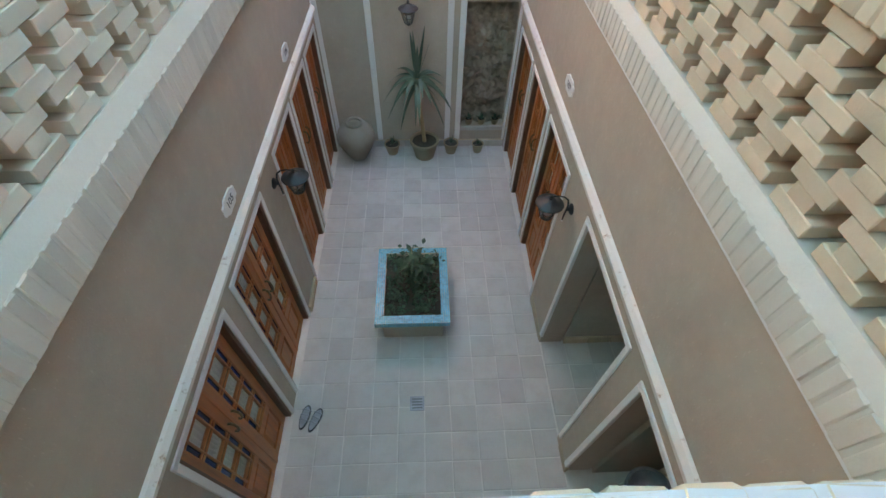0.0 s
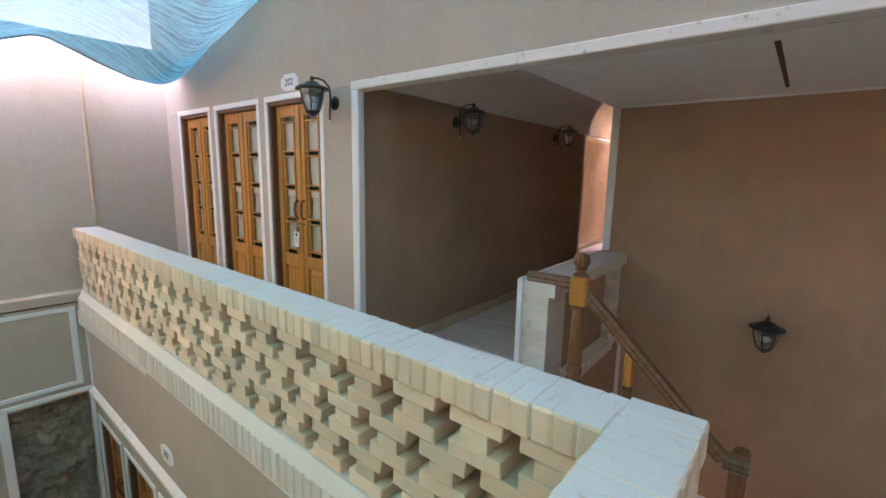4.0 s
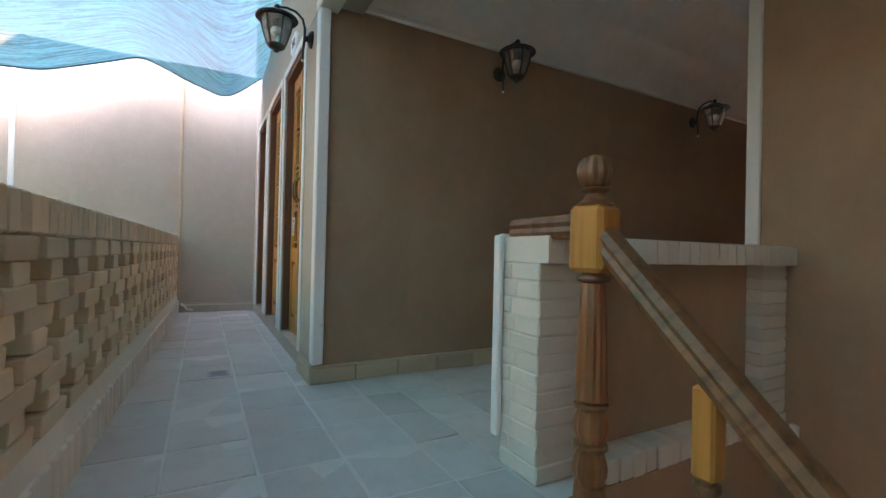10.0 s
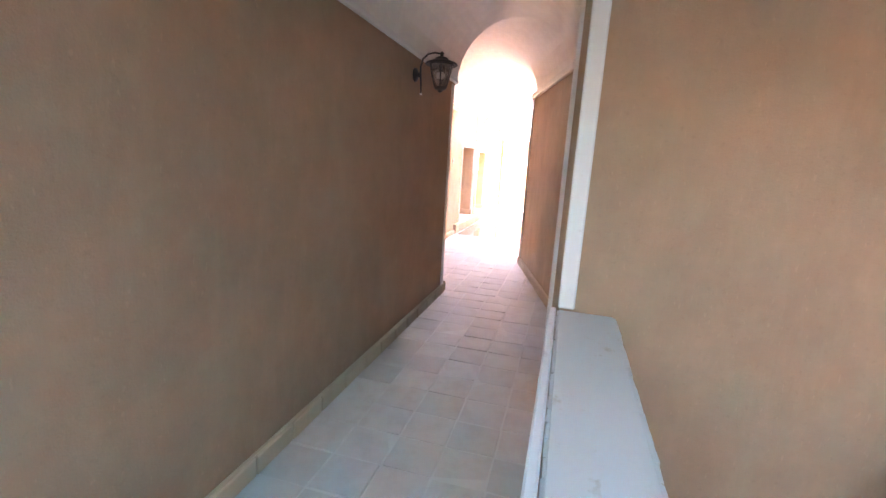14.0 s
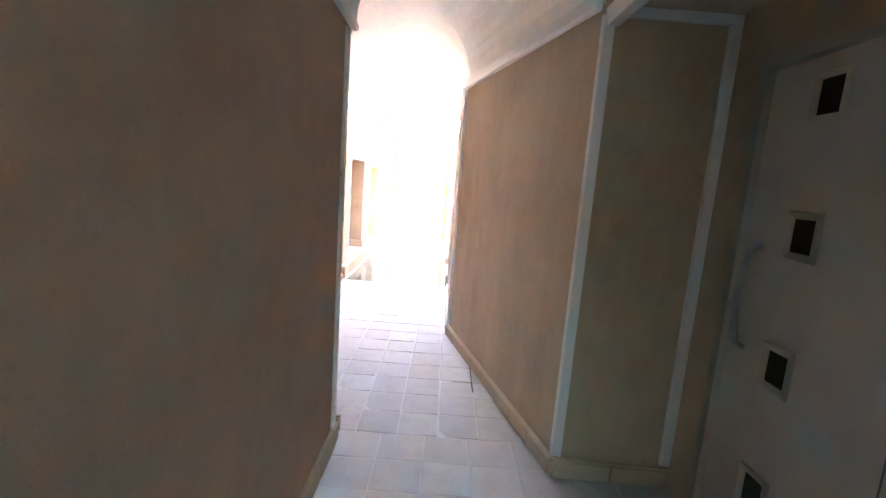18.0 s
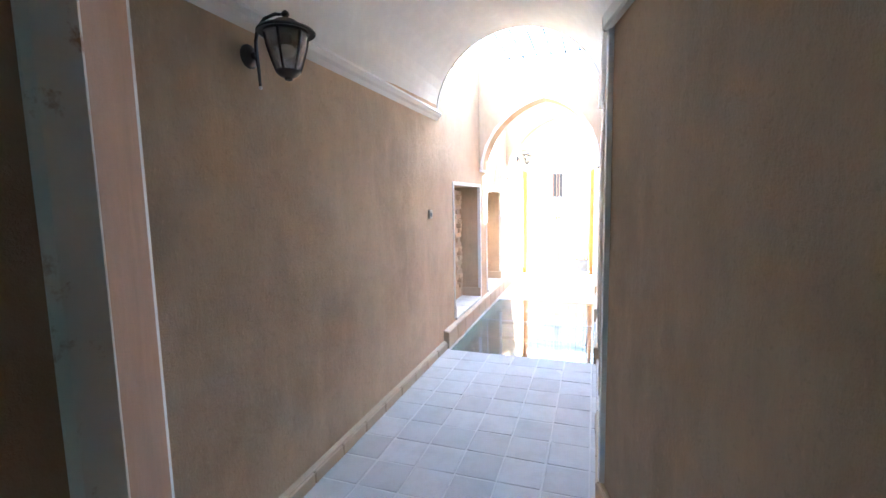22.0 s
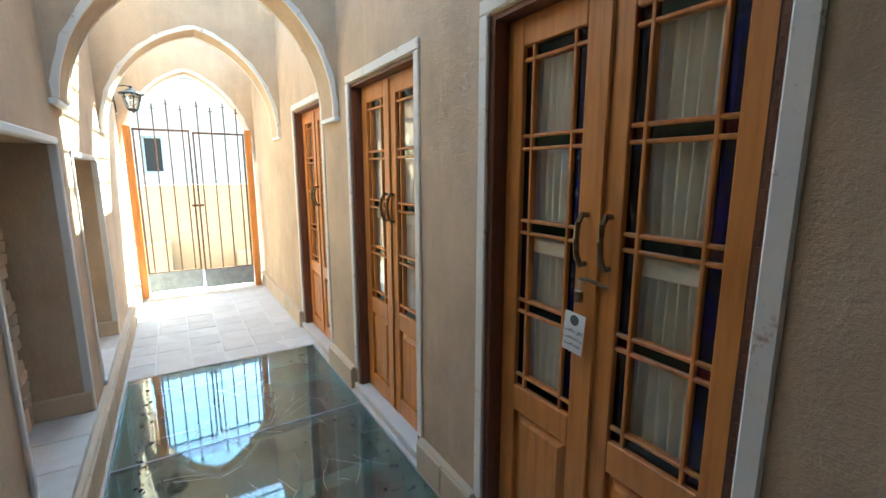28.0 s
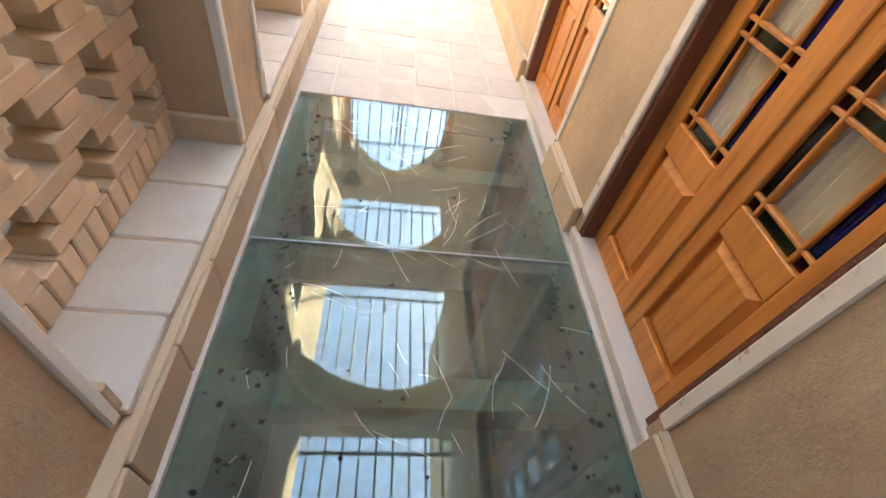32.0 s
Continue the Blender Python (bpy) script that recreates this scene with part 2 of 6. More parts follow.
M_trunk = mat_piece("pale_trunk", (0.40, 0.30, 0.16), 0.1, 0.9, 1.2)
M_mud = mat_plaster("rough_mud_wall", (0.29, 0.23, 0.175), 0.3, 3.0, 0.95, 0.15, 4)
M_outside = mat_plaster("sunlit_sand_render", (0.55, 0.42, 0.26), 0.08)
M_far = mat_plaster("far_grey_render", (0.34, 0.34, 0.34), 0.06)
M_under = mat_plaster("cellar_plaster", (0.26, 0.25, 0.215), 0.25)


def mat_net():
    t = Tree("turquoise_shade_net")
    w = t.noise(3, 4, vec=t.obj, stretch=(1, 14, 1))
    f = t.noise(90, 2, vec=t.obj, stretch=(6, 1, 1))
    w = t.math("ADD", t.math("MULTIPLY", w, 0.6), t.math("MULTIPLY", t.noise(16, 5, 0.75, vec=t.obj, stretch=(1, 3, 1)), 0.4))
    col = t.ramp(w, [(0.40, (0.006, 0.12, 0.155)), (0.60, (0.035, 0.33, 0.39))])
    bsdf, l, n = t.bsdf, t.l, t.n
    t.set(col, 0.7)
    tr = n.new("ShaderNodeBsdfTranslucent")
    l.new(col, tr.inputs[0])
    clear = n.new("ShaderNodeBsdfTransparent")
    m1, m2 = n.new("ShaderNodeMixShader"), n.new("ShaderNodeMixShader")
    m1.inputs[0].default_value = 0.24
    l.new(bsdf.outputs[0], m1.inputs[1])
    l.new(tr.outputs[0], m1.inputs[2])
    l.new(t.ramp(f, [(0.4, (0.02,) * 3), (0.75, (0.09,) * 3)]), m2.inputs[0])
    l.new(m1.outputs[0], m2.inputs[1])
    l.new(clear.outputs[0], m2.inputs[2])
    l.new(m2.outputs[0], n["Material Output"].inputs[0])
    return t.mat


M_net = mat_net()


def mat_floor_glass():
    t = Tree("dusty_floor_glass")
    n, s = t.noise(5, 6, 0.7), t.noise(38, 5, 0.8)
    dust = t.ramp(t.math("MULTIPLY", n, s), [(0.20, (0.03,) * 3), (0.40, (0.32,) * 3)])
    clear = t.n.new("ShaderNodeBsdfTransparent")
    clear.inputs[0].default_value = (0.66, 0.80, 0.76, 1)
    gloss = t.n.new("ShaderNodeBsdfGlossy")
    gloss.inputs["Roughness"].default_value = 0.012
    m1, m2 = t.n.new("ShaderNodeMixShader"), t.n.new("ShaderNodeMixShader")
    t.l.new(t.gloss(0.09), m1.inputs[0])
    t.l.new(clear.outputs[0], m1.inputs[1])
    t.l.new(gloss.outputs[0], m1.inputs[2])
    t.set((0.40, 0.44, 0.39), 0.9)
    t.l.new(dust, m2.inputs[0])
    t.l.new(m1.outputs[0], m2.inputs[1])
    t.l.new(t.bsdf.outputs[0], m2.inputs[2])
    t.l.new(m2.outputs[0], t.n["Material Output"].inputs[0])
    return t.mat


M_floor_glass = mat_floor_glass()

# ---- building blocks ----
PLAN = Matrix.Identity(4)          # the frame in which things are being set out


def bm_box(*boxes, bevel=0.0):
    """One bmesh of boxes (x0, x1, y0, y1, z0, z1)."""
    bm = bmesh.new()
    for x0, x1, y0, y1, z0, z1 in boxes:
        v = [bm.verts.new((x, y, z)) for z in (z0, z1) for x, y in ((x0, y0), (x1, y0), (x1, y1), (x0, y1))]
        for f in ((3, 2, 1, 0), (4, 5, 6, 7), (0, 1, 5, 4), (1, 2, 6, 5), (2, 3, 7, 6), (3, 0, 4, 7)):
            bm.faces.new([v[i] for i in f])
    if bevel:
        bmesh.ops.bevel(bm, geom=bm.edges[:], offset=bevel, segments=1, affect="EDGES")
    return bm


def bm_prism(points, axis, a, b, bevel=0.0):
    """A polygon in the plane across axis, drawn out from a to b. Points are the two other coordinates in order x, y, z."""
    def at(p, w):
        c = list(p)
        c.insert("xyz".index(axis), w)
        return c
    bm = bmesh.new()
    lo, hi = [bm.verts.new(at(p, a)) for p in points], [bm.verts.new(at(p, b)) for p in points]
    bm.faces.new(lo)
    bm.faces.new(hi)
    n = len(points)
    for i in range(n):
        bm.faces.new((lo[i], lo[(i + 1) % n], hi[(i + 1) % n], hi[i]))
    bmesh.ops.recalc_face_normals(bm, faces=bm.faces[:])
    if bevel:
        bmesh.ops.bevel(bm, geom=bm.edges[:], offset=bevel, segments=1, affect="EDGES")
    return bm


def bm_lathe(profile, steps=20, wave=None):
    """A turned shape from (radius, height) pairs. wave(angle, height) scales the radius."""
    bm = bmesh.new()
    rings = []
    for r, z in profile:
        ring = []
        for i in range(steps):
            a = 2 * math.pi * i / steps
            k = r * (wave(a, z) if wave else 1)
            ring.append(bm.verts.new((k * math.cos(a), k * math.sin(a), z)))
        rings.append(ring)
    for p, q in zip(rings, rings[1:]):
        for i in range(steps):
            bm.faces.new((p[i], p[(i + 1) % steps], q[(i + 1) % steps], q[i]))
    bm.faces.new(rings[0][::-1])
    bm.faces.new(rings[-1])
    return bm


def bm_tube(points, radius, sides=8):
    """A round bar along a line of points."""
    bm = bmesh.new()
    pts = [Vector(p) for p in points]
    rings = []
    for i, p in enumerate(pts):
        d = (pts[min(i + 1, len(pts) - 1)] - pts[max(i - 1, 0)]).normalized()
        u = d.cross(Vector((0.31, 0.17, 0.93))).normalized()
        w = d.cross(u)
        rr = radius[i] if isinstance(radius, (list, tuple)) else radius
        rings.append([bm.verts.new(p + rr * (math.cos(2 * math.pi * k / sides) * u + math.sin(2 * math.pi * k / sides) * w)) for k in range(sides)])
    for p, q in zip(rings, rings[1:]):
        for k in range(sides):
            bm.faces.new((p[k], p[(k + 1) % sides], q[(k + 1) % sides], q[k]))
    bm.faces.new(rings[0][::-1])
    bm.faces.new(rings[-1])
    bmesh.ops.recalc_face_normals(bm, faces=bm.faces[:])
    return bm


def bm_grid(fn, nu, nv):
    """A sheet of points fn(u, v), u and v from 0 to 1."""
    bm = bmesh.new()
    g = [[bm.verts.new(fn(i / nu, j / nv)) for j in range(nv + 1)] for i in range(nu + 1)]
    for i in range(nu):
        for j in range(nv):
            bm.faces.new((g[i][j], g[i + 1][j], g[i + 1][j + 1], g[i][j + 1]))
    return bm


def thicken(bm, d):
    bmesh.ops.recalc_face_normals(bm, faces=bm.faces[:])
    bmesh.ops.solidify(bm, geom=bm.faces[:], thickness=d)
    return bm


def to_mesh(name, bm, *mats, smooth=False):
    me = bpy.data.meshes.new(name)
    bm.to_mesh(me)
    bm.free()
    for m in mats:
        me.materials.append(m)
    if smooth:
        me.polygons.foreach_set("use_smooth", [True] * len(me.polygons))
        me.set_sharp_from_angle(angle=radians(40))
    return me


def part(name, bm, material, parent=None, label="", at=None, smooth=False):
    """One mesh object under a thing or a part (or on its own); bm is a bmesh or a finished mesh."""
    me = bm if isinstance(bm, bpy.types.Mesh) else to_mesh(name, bm, material, smooth=smooth)
    ob = new(name, me)
    ob.matrix_basis = (PLAN if parent is None else Matrix.Identity(4)) @ (at or Matrix.Identity(4))
    if parent is not None:
        ob.parent = parent
    return tagged(ob, label)


def thing(name, at, label, category, group="", kind=""):
    ob = new(name)
    ob.empty_display_size = 0.1
    ob.matrix_basis = PLAN @ at
    return tagged(ob, label, category, group, kind)


def wall(name, bm, material, label, category="wall"):
    return tagged(part(name, bm, material), label, category, "", "structure")

YARD = pose(0.5, 0.4, 0, 0, 0, -1.5)
G = -3.2                            # courtyard floor; the gallery floor is 0
UE, UW, VN = 1.30, -1.37, 5.87      # courtyard faces in the yard's own frame
LAND = -0.70                        # half landing of the stair


def bm_wall(length, z0, z1, t, holes=()):
    """A wall along x from 0, its face on y = 0 and its body behind (y > 0), with holes (x0, x1, z0, z1)."""
    xs = sorted({0.0, length, *(v for h in holes for v in h[:2])})
    zs = sorted({z0, z1, *(v for h in holes for v in h[2:])})
    xs, zs = [v for v in xs if 0 <= v <= length], [v for v in zs if z0 <= v <= z1]

    def open_at(i, k):
        if i < 0 or k < 0 or i >= len(xs) - 1 or k >= len(zs) - 1:
            return True
        x, z = (xs[i] + xs[i + 1]) / 2, (zs[k] + zs[k + 1]) / 2
        return any(h[0] < x < h[1] and h[2] < z < h[3] for h in holes)
    bm, vs = bmesh.new(), {}

    def v(i, k, y):
        if (i, k, y) not in vs:
            vs[i, k, y] = bm.verts.new((xs[i], y, zs[k]))
        return vs[i, k, y]
    for i in range(len(xs) - 1):
        for k in range(len(zs) - 1):
            if open_at(i, k):
                continue
            bm.faces.new((v(i, k, 0), v(i + 1, k, 0), v(i + 1, k + 1, 0), v(i, k + 1, 0)))
            bm.faces.new((v(i, k, t), v(i, k + 1, t), v(i + 1, k + 1, t), v(i + 1, k, t)))
            for di, dk, a, b in ((-1, 0, (i, k), (i, k + 1)), (1, 0, (i + 1, k + 1), (i + 1, k)), (0, -1, (i + 1, k), (i, k)), (0, 1, (i, k + 1), (i + 1, k + 1))):
                if open_at(i + di, k + dk):
                    bm.faces.new((v(*a, 0), v(*b, 0), v(*b, t), v(*a, t)))
    return bm


def run(x0, y0, x1, y1):
    """The pose of a wall from (x0, y0) to (x1, y1), and its length. Its face is on the right-hand side as one goes along, the body on the left."""
    d = math.hypot(x1 - x0, y1 - y0)
    return pose(x0, y0, 0, 0, 0, math.degrees(math.atan2(y1 - y0, x1 - x0))), d


def long_wall(name, x0, y0, x1, y1, z0, z1, mat, label, t=0.2, holes=()):
    m, d = run(x0, y0, x1, y1)
    return tagged(part(name, bm_wall(d, z0, z1, t, holes), mat, at=m), label, "wall", "", "structure")


def strip(parent, name, x0, y0, z0, x1, y1, z1, mat=None):
    return part(name, bm_box((x0, x1, y0, y1, z0, z1), bevel=min(0.006, abs(x1 - x0) / 3, abs(y1 - y0) / 3, abs(z1 - z0) / 3)), mat or M_white, parent)


def surround(name, at, w, z0, z1, label, depth=0.0, width=0.05, bottom=False, mat=None):
    """A white frame round an opening: x along the wall from 0 to w, the wall's face on y = 0, front towards -y."""
    e = thing(name, at, label, "door trim" if "door" in label else "trim", "", "structure")
    m = mat or M_white
    y0 = -0.012
    strip(e, "jamb_trim", -width, y0, z0, 0.003, depth + 0.004, z1 - 0.004, m)
    strip(e, "jamb_trim", w - 0.003, y0, z0, w + width, depth + 0.004, z1 - 0.004, m)
    strip(e, "head_trim", -width, y0, z1 - 0.003, w + width, depth + 0.004, z1 + width, m)
    if bottom:
        strip(e, "sill_trim", -width, y0, z0 - width, w + width, depth + 0.004, z0 - 0.001, m)
    return e


# ---- galleries and landing: walls ----
# gallery wall on the east with three double doors, face to the west
GX = 2.99
D202 = [(5.16, 5.97), (4.17, 5.07), (3.20, 4.08)]
holes = [(6.6 - b, 6.6 - a, 0.10, 2.175) for a, b in ((p + 0.05, q - 0.05) for p, q in D202)]
long_wall("wall_gallery_east", GX, 6.6, GX, 2.857, 0, 2.2, M_clay_yard, "beige clay plaster gallery wall with three double doors", 0.25, holes)
# upper part is unseen, added to keep sun off most of the yard
wall("wall_over_gallery", bm_box((GX, GX + 0.25, -2.4, 6.6, 2.204, 5.9)), M_clay_yard, "beige clay plaster wall above the stair opening, raised unseen to shade the yard")
for p, q in D202:
    surround("door_trim", pose(GX, q - 0.05, 0, 0, 0, -90), q - p - 0.10, 0.10, 2.175, "white painted trim round a gallery door", 0.0)
# trim round the wide opening of the stair hall
e = thing("opening_trim", pose(0, 0, 0), "worn white trim along the wide stair opening", "trim", "", "structure")
strip(e, "head_trim", GX - 0.02, -2.3, 2.165, GX + 0.10, 2.855, 2.228, M_white_worn)
strip(e, "jamb_trim", GX - 0.015, 2.775, 0.11, GX + 0.05, 2.855, 2.164)
# corridor north wall, plain brown, with its end
wall("wall_corridor_north", bm_prism([(GX + 0.003, 2.81), (7.63, 2.81), (7.63, 2.93), (7.77, 2.93), (8.36, 3.60), (8.36, 3.95), (GX + 0.251, 3.95), (GX + 0.251, 2.856), (GX + 0.003, 2.856)], "z", 0, 2.203), M_clay, "brown clay plaster corridor wall with rounded end")
wall("wall_corridor_north_upper", bm_prism([(GX + 0.252, 2.8102), (7.77, 2.8102), (7.77, 2.93), (8.36, 3.60), (8.36, 3.95), (GX + 0.252, 3.95)], "z", 2.2035, 3.3), M_clay, "brown clay plaster over the corridor wall")
e = thing("corner_trim", pose(0, 0, 0), "white vertical trims at the corridor corners", "trim", "", "structure")
part("edge_trim", bm_box((7.629, 7.695, 2.796, 2.93, 0.10, 2.2), bevel=0.008), M_white_worn, e, "broad white painted end")
part("edge_plinth", bm_box((7.629, 7.72, 2.785, 2.93, 0.0, 0.099)), M_skirt, e, "clay plinth")
part("edge_trim", bm_prism([(8.30, 3.535), (8.355, 3.588), (8.40, 3.672), (8.375, 3.68), (8.36, 3.62), (8.29, 3.555)], "z", 0.10, 2.38), M_white, e)
# stair hall: east wall, low wall, pier
long_wall("wall_stair_east", 5.05, 1.55, 5.05, -2.4, G, 2.22, M_clay, "brown clay plaster stair wall", 0.3)
e = thing("stair_wall_trim", pose(0, 0, 0), "white vertical trims on the stair wall", "trim", "", "structure")
strip(e, "edge_trim", 5.03, 1.49, 0.85, 5.075, 1.56, 2.22)
strip(e, "edge_trim", 5.03, -1.03, G, 5.06, -0.965, 2.215)
strip(e, "edge_trim", 5.02, 1.30, -1.0, 5.055, 1.34, -0.05)
strip(e, "ceiling_trim", 5.02, -2.3, 2.19, 5.055, 1.50, 2.218)
wall("wall_under_corridor", bm_box((3.60, 5.046, 1.33, 1.53, -1.0, -0.055)), M_clay, "brown plaster beam under the corridor edge")
wall("wall_cellar_north", bm_box((3.0, 5.35, 4.6, 4.8, G, -0.2)), M_clay, "brown plaster wall at the foot of the lower flight")
wall("wall_stair_core", bm_box((3.44, 3.56, 1.04, 4.6, G, -0.055), (3.44, 3.56, -1.47, 1.04, G, LAND - 0.2)), M_clay, "brown plaster wall beside the lower flight")
# unseen; top raised so no sun passes south of the gallery wall
wall("wall_south_upper", bm_box((-2.9, 5.35, -2.6, -2.4, G, 6.0)), M_clay_yard, "unseen beige plaster wall behind the half landing, raised to block sun")
# corridor south side: jamb, recess with metal door, angled wall, door wall
wall("wall_corridor_jamb", bm_prism([(5.055, 1.55), (5.58, 1.59), (5.58, 1.002), (5.355, 1.002), (5.355, 1.3)], "z", 0, 2.329), M_clay_warm, "brown plaster jamb beside the service door")
# last box is unseen, added to stop daylight leaking under the door
wall("wall_recess_back", bm_box((5.40, 7.52, 0.90, 1.0, 2.06, 2.33), (7.30, 7.52, 0.90, 1.0, 0, 2.06), (5.40, 6.20, 0.90, 1.0, 0, 2.06), (5.40, 7.52, 0.6, 0.898, -0.2, 2.33)), M_clay_warm, "brown plaster back of the door recess with an unseen light block")
wall("wall_recess_soffit", bm_prism([(5.38, 0.90), (7.54, 0.90), (7.55, 1.61), (5.38, 1.60)], "z", 2.331, 2.60), M_clay_warm, "brown plaster soffit over the door recess")
wall("wall_corridor_angled", bm_prism([(7.52, 0.90), (7.54, 1.60), (9.58, 2.15), (10.40, 2.155), (10.40, 1.95), (9.6, 1.90), (9.6, 0.9)], "z", 0, 2.38), M_clay_warm, "warm brown clay plaster wall, angled")
e = thing("recess_trim", pose(0, 0, 0), "white trims round the service door recess", "trim", "", "structure")
part("edge_trim", bm_prism([(7.52, 1.565), (7.53, 1.61), (7.557, 1.617), (7.557, 1.60), (7.545, 1.59), (7.532, 1.565)], "z", 0.11, 2.30), M_white, e)
strip(e, "edge_trim", 7.500, 0.985, 0.11, 7.53, 1.05, 2.30)
part("head_trim", bm_box((7.498, 7.53, 0.99, 1.60, 2.285, 2.33), bevel=0.004), M_white, e)
strip(e, "edge_trim", 5.548, 1.575, 0.11, 5.587, 1.612, 2.33)
part("edge_trim", bm_prism([(9.545, 2.13), (9.55, 2.165), (9.60, 2.172), (9.60, 2.15)], "z", 0.11, 2.38), M_white, e)
# wall with the three room doors, face to the north
DS = [(10.47, 11.53), (12.01, 13.03), (13.57, 14.57)]
SY = 2.155
holes = [(a + 0.05 - 10.40, b - 0.05 - 10.40, 0.0, 2.14) for a, b in DS]
tagged(part("wall_doors", bm_wall(6.7, 0, 3.2, 0.25, [(6.7 - h[1], 6.7 - h[0], h[2], h[3]) for h in holes]), M_clay_warm, at=pose(17.1, SY, 0, 0, 0, 180)), "beige clay plaster wall with three room doors", "wall", "", "structure")
wall("wall_over_angled", bm_box((5.36, 10.40, 1.22, 1.42, 2.60, 3.6)), M_clay_warm, "plaster wall above the vault edge")
# added out of view; its height limits the sun on the passage wall
wall("wall_over_doors", bm_box((10.40, 14.95, SY - 0.25, SY - 0.002, 3.2, 4.8)), M_clay_warm, "unseen clay plaster wall added over the room doors to block sun")
for a, b in DS:
    surround("door_trim", pose(b - 0.05, SY, 0, 0, 0, 180), b - a - 0.10, 0.16, 2.15, "white painted trim round a room door", 0.0, mat=M_white_worn)
# north wall of the long passage with two niches
NY = 3.70
N1, N2 = (12.0, 13.17), (13.58, 14.60)
holes = [(N1[0] - 8.36, N1[1] - 8.36, 0.22, 1.73), (N2[0] - 8.36, N2[1] - 8.36, 0.22, 1.675)]
tagged(part("wall_passage_north", bm_wall(8.75, 0, 3.36, 0.4, holes), M_clay_warm, at=pose(8.36, NY, 0)), "brown clay plaster passage wall with two niches", "wall", "", "structure")
wall("wall_niche_back", bm_box((13.4, 15.0, NY + 0.401, NY + 0.5, 0, 2.0), (11.7, 13.395, NY + 0.95, NY + 1.05, -0.2, 2.2), (11.7, 11.75, NY + 0.401, NY + 0.95, -0.2, 2.2)), M_clay_warm, "brown plaster back of the niches")
for a, b in (N1, N2):
    surround("niche_trim", pose(a, NY, 0), b - a, 0.22, 1.73 if a < 13 else 1.675, "white plaster trim round a wall niche", 0.03, 0.035)


# ---- vaults and ceilings ----
def bm_vault(sections, n=20, t=0.06):
    """A barrel vault through sections (x, y0, y1, spring, rise)."""
    bm = bmesh.new()
    rows = []
    for x, y0, y1, zs, rise in sections:
        row = []
        for i in range(n + 1):
            a = math.pi * i / n
            row.append(bm.verts.new((x, (y0 + y1) / 2 + (y1 - y0) / 2 * math.cos(a), zs + rise * math.sin(a))))
        rows.append(row)
    for p, q in zip(rows, rows[1:]):
        for i in range(n):
            bm.faces.new((p[i], p[i + 1], q[i + 1], q[i]))
    return thicken(bm, -t)


def bm_lunette(x, t, y0, y1, z0, z1, arch, n=20):
    """A wall across x from y0 to y1, z0 to z1, with an arched hole given by arch(s), s from 0 to 1, as (y, z), starting and ending on z0."""
    pts = [arch(i / n) for i in range(n + 1)]
    poly = [(y0, z0), *pts, (y1, z0), (y1, z1), (y0, z1)]
    bm = bmesh.new()
    for w in (x, x + t):
        vs = [bm.verts.new((w, y, z)) for y, z in pts]
        top = [bm.verts.new((w, y, z1)) for y, z in pts]
        for i in range(n):
            bm.faces.new((vs[i], vs[i + 1], top[i + 1], top[i]))
        if pts[0][0] > y0 + 1e-4:
            bm.faces.new((bm.verts.new((w, y0, z0)), vs[0], top[0], bm.verts.new((w, y0, z1))))
        if pts[-1][0] < y1 - 1e-4:
            bm.faces.new((vs[-1], bm.verts.new((w, y1, z0)), bm.verts.new((w, y1, z1)), top[-1]))
    bmesh.ops.remove_doubles(bm, verts=bm.verts[:], dist=1e-5)
    a = [v for v in bm.verts if abs(v.co.x - x) < 1e-6]
    loop = [e for e in bm.edges if e.is_boundary]
    bmesh.ops.bridge_loops(bm, edges=loop)
    bmesh.ops.recalc_face_normals(bm, faces=bm.faces[:])
    return bm


wall("ceiling_corridor", bm_vault([(GX + 0.25, 1.55, 2.81, 2.24, 0.62), (7.77, 1.60, 2.81, 2.25, 0.62)], 24), M_gypsum, "white plastered barrel vault over the corridor", "ceiling")
wall("ceiling_stair", bm_box((GX + 0.1, 5.35, -2.4, 1.552, 2.205, 2.30)), M_gypsum, "white plastered flat ceiling over the stair", "ceiling")
wall("ceiling_passage", bm_vault([(7.85, 1.62, NY, 2.38, 0.74), (9.58, 2.13, NY, 2.38, 0.74), (11.52, SY - 0.01, NY + 0.01, 2.38, 0.74)], 28), M_gypsum, "white plastered barrel vault over the passage", "ceiling")
wall("ceiling_vault_step", bm_lunette(7.77, 0.08, 1.58, NY + 0.2, 2.25, 3.4, lambda s: (2.205 - 0.605 * math.cos(math.pi * s), 2.25 + 0.62 * math.sin(math.pi * s))), M_gypsum, "white plaster wall where two vaults meet", "ceiling")
wall("wall_vault_end", bm_lunette(11.50, 0.03, SY - 0.01, NY + 0.01, 2.38, 3.3, lambda s: ((SY + NY) / 2 - (NY - SY) / 2 * math.cos(math.pi * s), 2.38 + 0.74 * math.sin(math.pi * s))), M_gypsum, "white plaster edge of the passage vault")
wall("roof_passage", bm_box((3.24, 11.52, 1.2, 4.3, 3.42, 3.6)), M_clay, "mud roof over the vaults", "roof")
e = thing("cornice", pose(0, 0, 0), "white plaster cornice under the passage vault", "cornice", "", "structure")
part("moulding", bm_prism([(NY - 0.055, 2.40), (NY - 0.04, 2.375), (NY - 0.02, 2.36), (NY + 0.0, 2.335), (NY + 0.0, 2.43), (NY - 0.03, 2.43)], "x", 8.36, 11.50), M_white, e)
for x0, y0, x1, y1 in ((7.57, 1.61, 9.58, 2.15), (9.58, 2.15, 11.50, SY)):
    m, d = run(x1, y1, x0, y0)
    part("moulding", bm_box((0, d, -0.045, 0.0, 2.325, 2.40), bevel=0.01), M_white, e, at=m)
